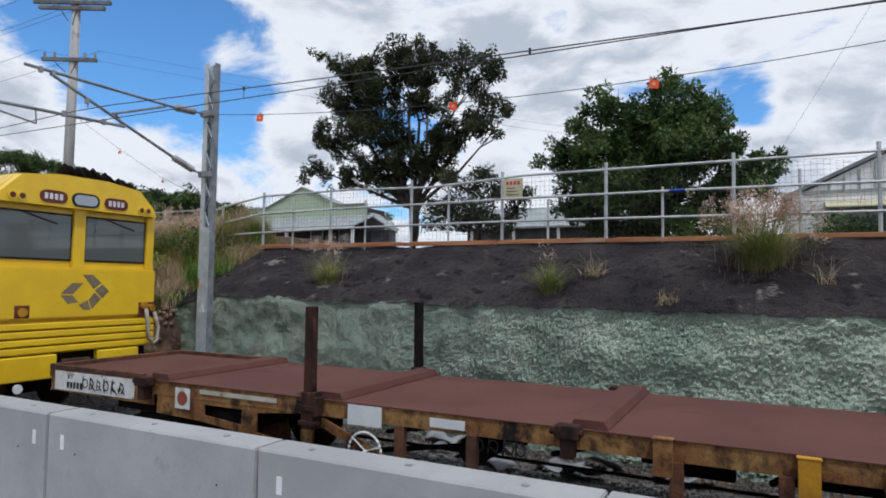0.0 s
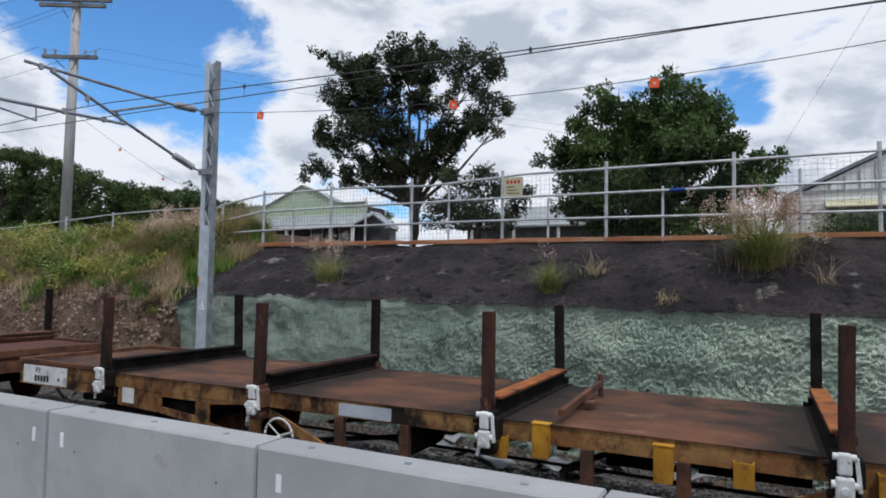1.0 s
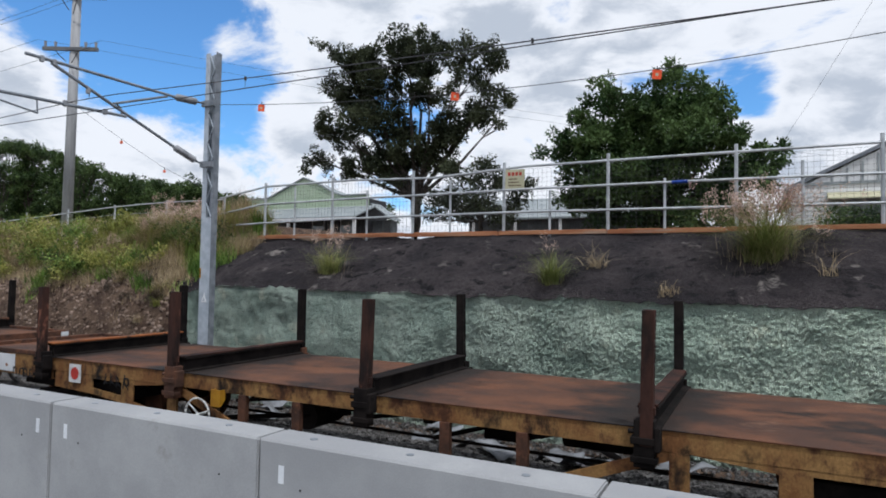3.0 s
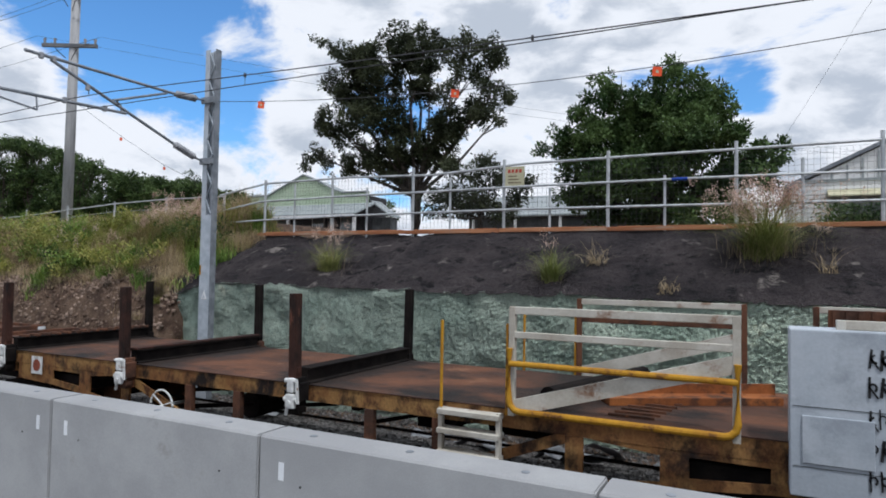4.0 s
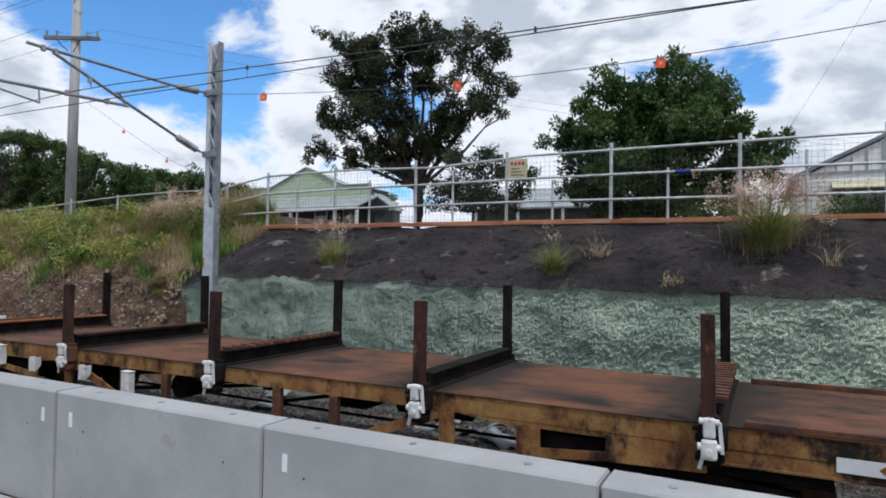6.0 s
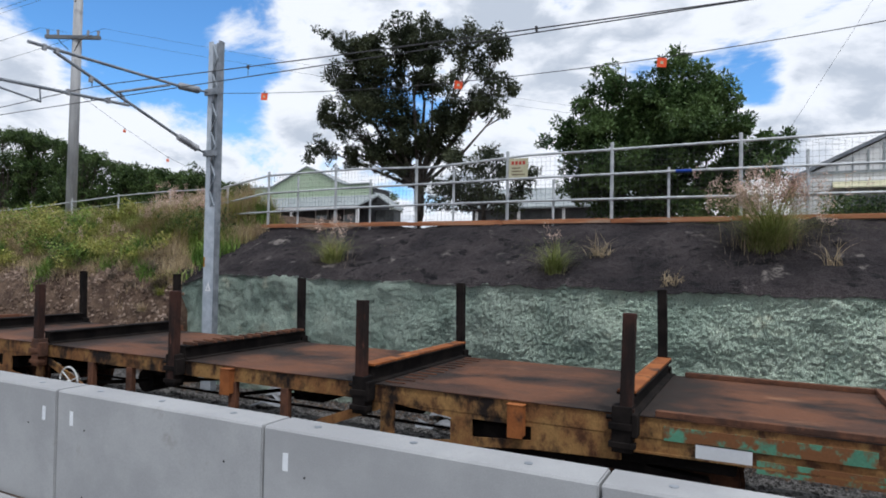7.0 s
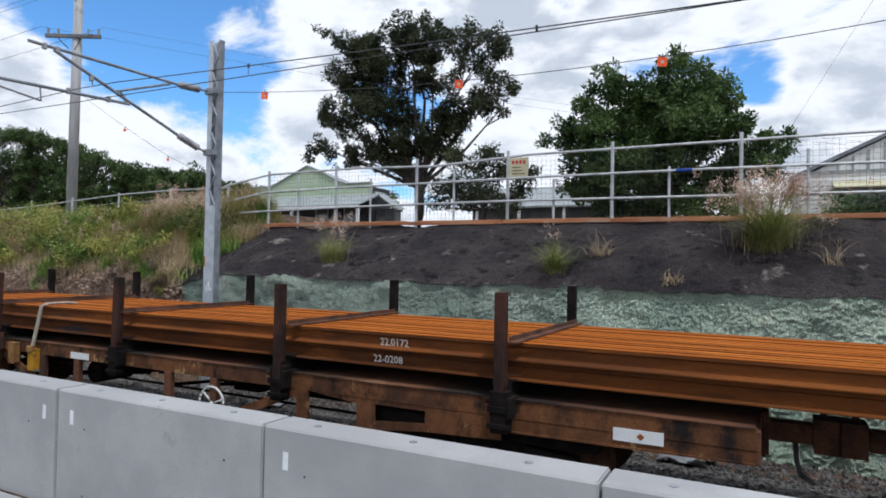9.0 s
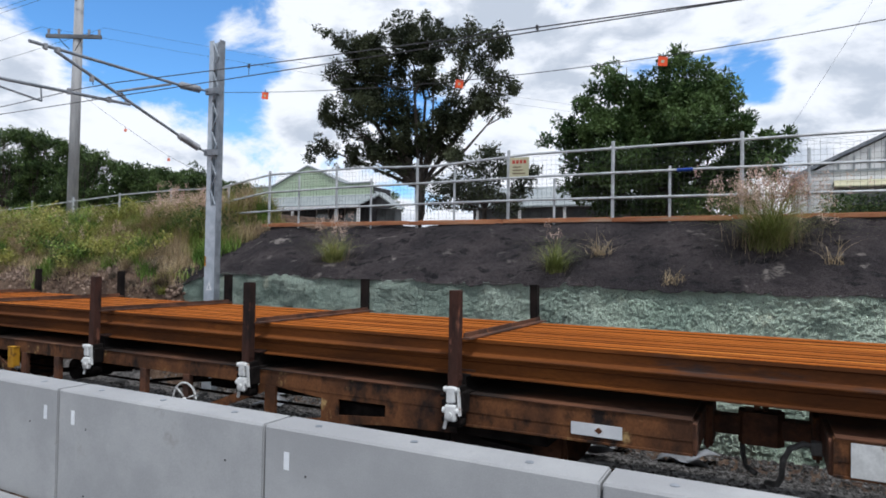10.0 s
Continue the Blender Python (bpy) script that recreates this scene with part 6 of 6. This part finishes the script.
    wagon(153.14, "rusty flat wagon loaded with long rails, white latches on its stakes", loaded=True, latches=True, plate=0.42, plate_mat="white", disc_mat="", wheel_at=9.2,
          boxes=(("s", 2.65, 0.86, "yellow"), ("b", 3.1, 0.80, "yellow"), ("b", 4.98, 0.78, "yellow"), ("s", 5.55, 0.80, "yellow")), extra_plates=((0.3, 0.93, 0.28, 0.06, "cleanwhite"),), end_plate=(14.1, 0.45), rims=False, sill="sill_rust")
    wagon(169.22, "rusty flat wagon loaded with long rails", loaded=True, plate=0.8, plate_mat="white", rims=False, sill="sill_rust")


def rail_load():
    s = 121.15
    t = thing("rail_stack", "two layers of long orange-rusted steel rails lying across the wagons", "rail stack", "", pose(s, TRACK_Y, 0))
    MOVERS.append((t, s))

    def profile(b):
        half = [(0.073, 0.0), (0.073, 0.011), (0.030, 0.024), (0.010, 0.036), (0.010, 0.130), (0.036, 0.142), (0.037, 0.1745), (0.033, 0.180)]
        prism(b, half + [(-u, v) for u, v in reversed(half)], 0, 0.0, 62.0)
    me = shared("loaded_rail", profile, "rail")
    # faces below the head tops get darker, scaled rust that paints in their shade
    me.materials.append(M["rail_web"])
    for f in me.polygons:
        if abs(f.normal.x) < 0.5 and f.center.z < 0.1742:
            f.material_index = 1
    rng = random.Random(6)
    for layer in (0, 1):
        for k in range(14):
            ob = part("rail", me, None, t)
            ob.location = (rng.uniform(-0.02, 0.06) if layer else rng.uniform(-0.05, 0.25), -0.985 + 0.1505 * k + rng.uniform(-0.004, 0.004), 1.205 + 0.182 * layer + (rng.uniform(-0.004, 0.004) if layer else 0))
    for body, x, z in (("22.0172", 27.10, 1.425), ("22-0208", 27.02, 1.243)):
        ob = part("chalk_writing", text_mesh(body, 0.11, M["chalk"], depth=0.001), None, t, "white chalk figures on the rail web")
        ob.matrix_basis = pose(x, -1.0, z, 8, 0, 0)
    # ratchet strap over the load
    t = thing("load_strap", "worn grey-brown webbing strap over the rail stack", "strap", "", pose(142.33, TRACK_Y, 0))
    MOVERS.append((t, 142.33))
    b = B()
    pipe(b, [(0.0, -1.19, 0.92), (0.02, -1.16, 1.15), (0.05, -1.11, 1.57), (0.06, -1.04, 1.60), (0.06, -0.75, 1.605), (0.07, -0.6, 1.59)], 0.022, 6)
    for v in b.verts:
        v.co.x *= 1.6
    part("webbing", b, M["palehose"], t)
    b = B()
    box(b, -0.05, 0.05, -1.24, -1.14, 0.90, 0.99, 0.01)
    part("ratchet", b, M["sill"], t)


def locomotive():
    s = -10.15
    t = thing("locomotive", "bright yellow diesel locomotive with dark cab windows", "locomotive", "", pose(s, TRACK_Y, 0))
    MOVERS.append((t, s))
    W = 1.49
    # the cab face is at x = 0 and the body runs to -x
    b = B()
    prism(b, [(-W, 1.10), (W, 1.10), (W, 2.52), (W - 0.04, 2.56), (W - 0.06, 3.42), (W - 0.12, 3.60), (W - 0.46, 3.93), (0.4, 4.02), (-0.4, 4.02), (-W + 0.46, 3.93), (-W + 0.12, 3.60), (-W + 0.06, 3.42), (-W + 0.04, 2.56), (-W, 2.52)], 0, -18.0, -0.12)
    part("body", b, M["loco"], t)
    b = B()
    prism(b, [(-W + 0.02, 1.66), (W - 0.02, 1.66), (W - 0.02, 2.50), (-W + 0.02, 2.50)], 0, -0.12, 0.0)
    bmesh.ops.bevel(b, geom=[e for e in b.edges], offset=0.03, segments=2, affect="EDGES")
    part("nose_panel", b, M["loco"], t)
    b = B()
    outline = [(-W + 0.10, 3.47), (W - 0.10, 3.47), (W - 0.14, 3.60), (W - 0.46, 3.92), (0.4, 4.0), (-0.4, 4.0), (-W + 0.46, 3.92), (-W + 0.14, 3.60)]
    prism(b, outline, 0, -0.12, 0.05)
    part("brow_panel", b, M["loco"], t)
    # lower ribbed valance
    for k in range(4):
        b = B()
        box(b, -0.14, 0.02, -W + 0.03, W - 0.03, 1.13 + k * 0.125, 1.23 + k * 0.125, 0.015)
        part("valance_rib", b, M["loco"], t)
    b = B()
    box(b, -17.9, -0.14, -W + 0.1, W - 0.1, 0.75, 1.12)
    part("underframe", b, M["black"], t)
    b = B()
    box(b, -0.10, 0.03, -W + 0.15, -0.35, 0.72, 1.10, 0.02)
    part("buffer_beam", b, M["loco"], t)
    b = B()
    box(b, -0.10, 0.03, 0.35, W - 0.35, 0.80, 1.10, 0.02)
    part("buffer_beam", b, M["loco"], t)
    # windscreens
    for y0, y1 in ((-1.32, -0.11), (0.09, 1.29)):
        b = B()
        box(b, -0.125, -0.10, y0, y1, 2.60, 3.38, 0.012)
        w = part("windscreen", b, M["ink"], t, "black rubber framed windscreen")
        b = B()
        box(b, -0.099, -0.094, y0 + 0.035, y1 - 0.035, 2.635, 3.345)
        part("pane", b, M["glass"], w)
        b = B()
        beam(b, (-0.085, y0 + 0.35, 3.36), (-0.085, y0 + 0.95, 3.20), 0.012, 0.02)
        part("wiper", b, M["ink"], w)
    for y0, y1 in ((-W + 0.03, -1.33), (-0.11, 0.09), (1.29, W - 0.05)):
        b = B()
        box(b, -0.12, -0.05, y0, y1, 2.5, 3.48, 0.01)
        part("pillar", b, M["loco"], t)
    # number boards and lamps
    for y in (-0.54, 0.56):
        b = B()
        pts = arc(y - 0.125, 3.62, 0.10, 90, 270, 8) + arc(y + 0.125, 3.62, 0.10, -90, 90, 8)
        prism(b, pts, 0, 0.05, 0.062)
        nb = part("number_board", b, M["maroon"], t, "dark maroon number board with pale bars")
        b = B()
        for k in range(4):
            box(b, 0.062, 0.065, y - 0.15 + k * 0.08, y - 0.098 + k * 0.08, 3.575, 3.67)
        part("number_marking", b, M["cleanwhite"], nb)
    b = B()
    prism(b, arc(-0.13, 3.62, 0.115, 90, 270, 8) + arc(0.13, 3.62, 0.115, -90, 90, 8), 0, 0.05, 0.065)
    h = part("headlight", b, M["ink"], t)
    b = B()
    prism(b, arc(-0.12, 3.62, 0.085, 90, 270, 8) + arc(0.12, 3.62, 0.085, -90, 90, 8), 0, 0.065, 0.07)
    part("lens", b, M["paleblue"], h)
    for y in (-1.17, -1.03, 1.06, 1.20):
        b = B()
        tube(b, (0.04, y, 3.57), (0.075, y, 3.57), 0.068, 14)
        lamp = part("marker_light", b, M["loco"], t)
        b = B()
        tube(b, (0.075, y, 3.57), (0.08, y, 3.57), 0.045, 12)
        part("lens", b, M["maroon"], lamp)
    # chevron emblem, plain shapes
    for pts in ([(-0.33, 2.06), (-0.14, 2.24), (0.06, 2.24), (-0.12, 2.06)], [(-0.33, 2.04), (-0.13, 2.04), (-0.02, 1.92), (-0.20, 1.90)],
                [(0.04, 2.38), (0.22, 2.38), (0.38, 2.24), (0.24, 2.14)], [(0.40, 2.22), (0.53, 2.10), (0.40, 1.98), (0.26, 2.12)],
                [(0.16, 1.96), (0.26, 2.08), (0.38, 1.97), (0.22, 1.80)], [(-0.02, 1.88), (0.14, 1.95), (0.20, 1.79), (0.08, 1.79)]):
        b = B()
        prism(b, pts, 0, -0.002, 0.003)
        part("emblem_piece", b, M["grime"], t, "grey-brown plain emblem shape")
    # jumper cable and sockets
    b = B()
    box(b, -0.02, 0.006, 1.12, 1.46, 1.64, 1.90, 0.008)
    part("socket_recess", b, M["maroon"], t)
    for y, z in ((1.22, 1.84), (1.38, 1.80)):
        b = B()
        tube(b, (0.0, y, z), (0.06, y, z), 0.065, 12)
        part("jumper_socket", b, M["yellow"], t)
    b = B()
    pipe(b, [(0.06, 1.24, 1.78), (0.12, 1.24, 1.55), (0.13, 1.26, 1.26), (0.13, 1.35, 1.14), (0.12, 1.46, 1.20), (0.10, 1.48, 1.45), (0.05, 1.42, 1.72)], 0.034, 8)
    part("jumper_cable", b, M["palehose"], t, "pale looped jumper cable", smooth=True)
    b = B()
    box(b, -0.01, 0.005, -1.03, -0.80, 1.69, 1.89, 0.01)
    rb = part("lamp_recess", b, M["maroon"], t)
    b = B()
    tube(b, (0.0, -0.915, 1.78), (0.03, -0.915, 1.78), 0.07, 14)
    part("lamp", b, M["yellow"], rb)
    for k in range(12):
        z = 4.16 - 0.022 * max(0, k - 4)
        b = B()
        tube(b, (-0.15 - 0.03 * (k % 3), -0.35 + 0.12 * k, z - 0.14), (-0.05 - 0.05 * (k % 2), -0.25 + 0.12 * k, z - 0.02 * (k % 3)), 0.075, 10, 0.095)
        part("horn", b, M["black"], t)
    c = put("coupler", "coupler", coupler, "rust", t, (-0.05, 0, 0), turn=(0, 0, 180))
    for y in (-0.6, 0.5):
        put("air_hose", "air_hose", air_hose, "hose", t, (0.0, y * 0.2, 0.1), turn=(0, 0, 180), smooth=True)
    b = B()
    tube(b, (0.03, -0.95, 0.62), (0.06, -0.95, 0.62), 0.07, 14)
    part("ditch_light", b, M["cleanwhite"], t)
    for x in (-3.0, -14.5):
        bg = part("bogie", shared("loco_bogie", lambda b: box(b, -1.9, 1.9, -1.15, 1.15, 0.35, 0.72, 0.05), "black"), None, t)
        bg.location.x = x
        for dx in (-1.5, 0, 1.5):
            for sd in (-1, 1):
                put("wheel", "wheel", wheel, "rust", bg, (dx, sd * 0.57, 0.42), turn=(0, 0, 0 if sd < 0 else 180))


def motions():
    for ob, s in MOVERS:
        walk(ob, [(t, pose(s - SPEED * t, TRACK_Y, 0)) for t in range(11)])


ground()
pavement()
cutting_wall()
track()
mast()
cantilever()
wires()
fence()
houses()
big_trees()
far_trees()
plants()
locomotive()
wagons()
rail_load()
litter()
barrier()
motions()
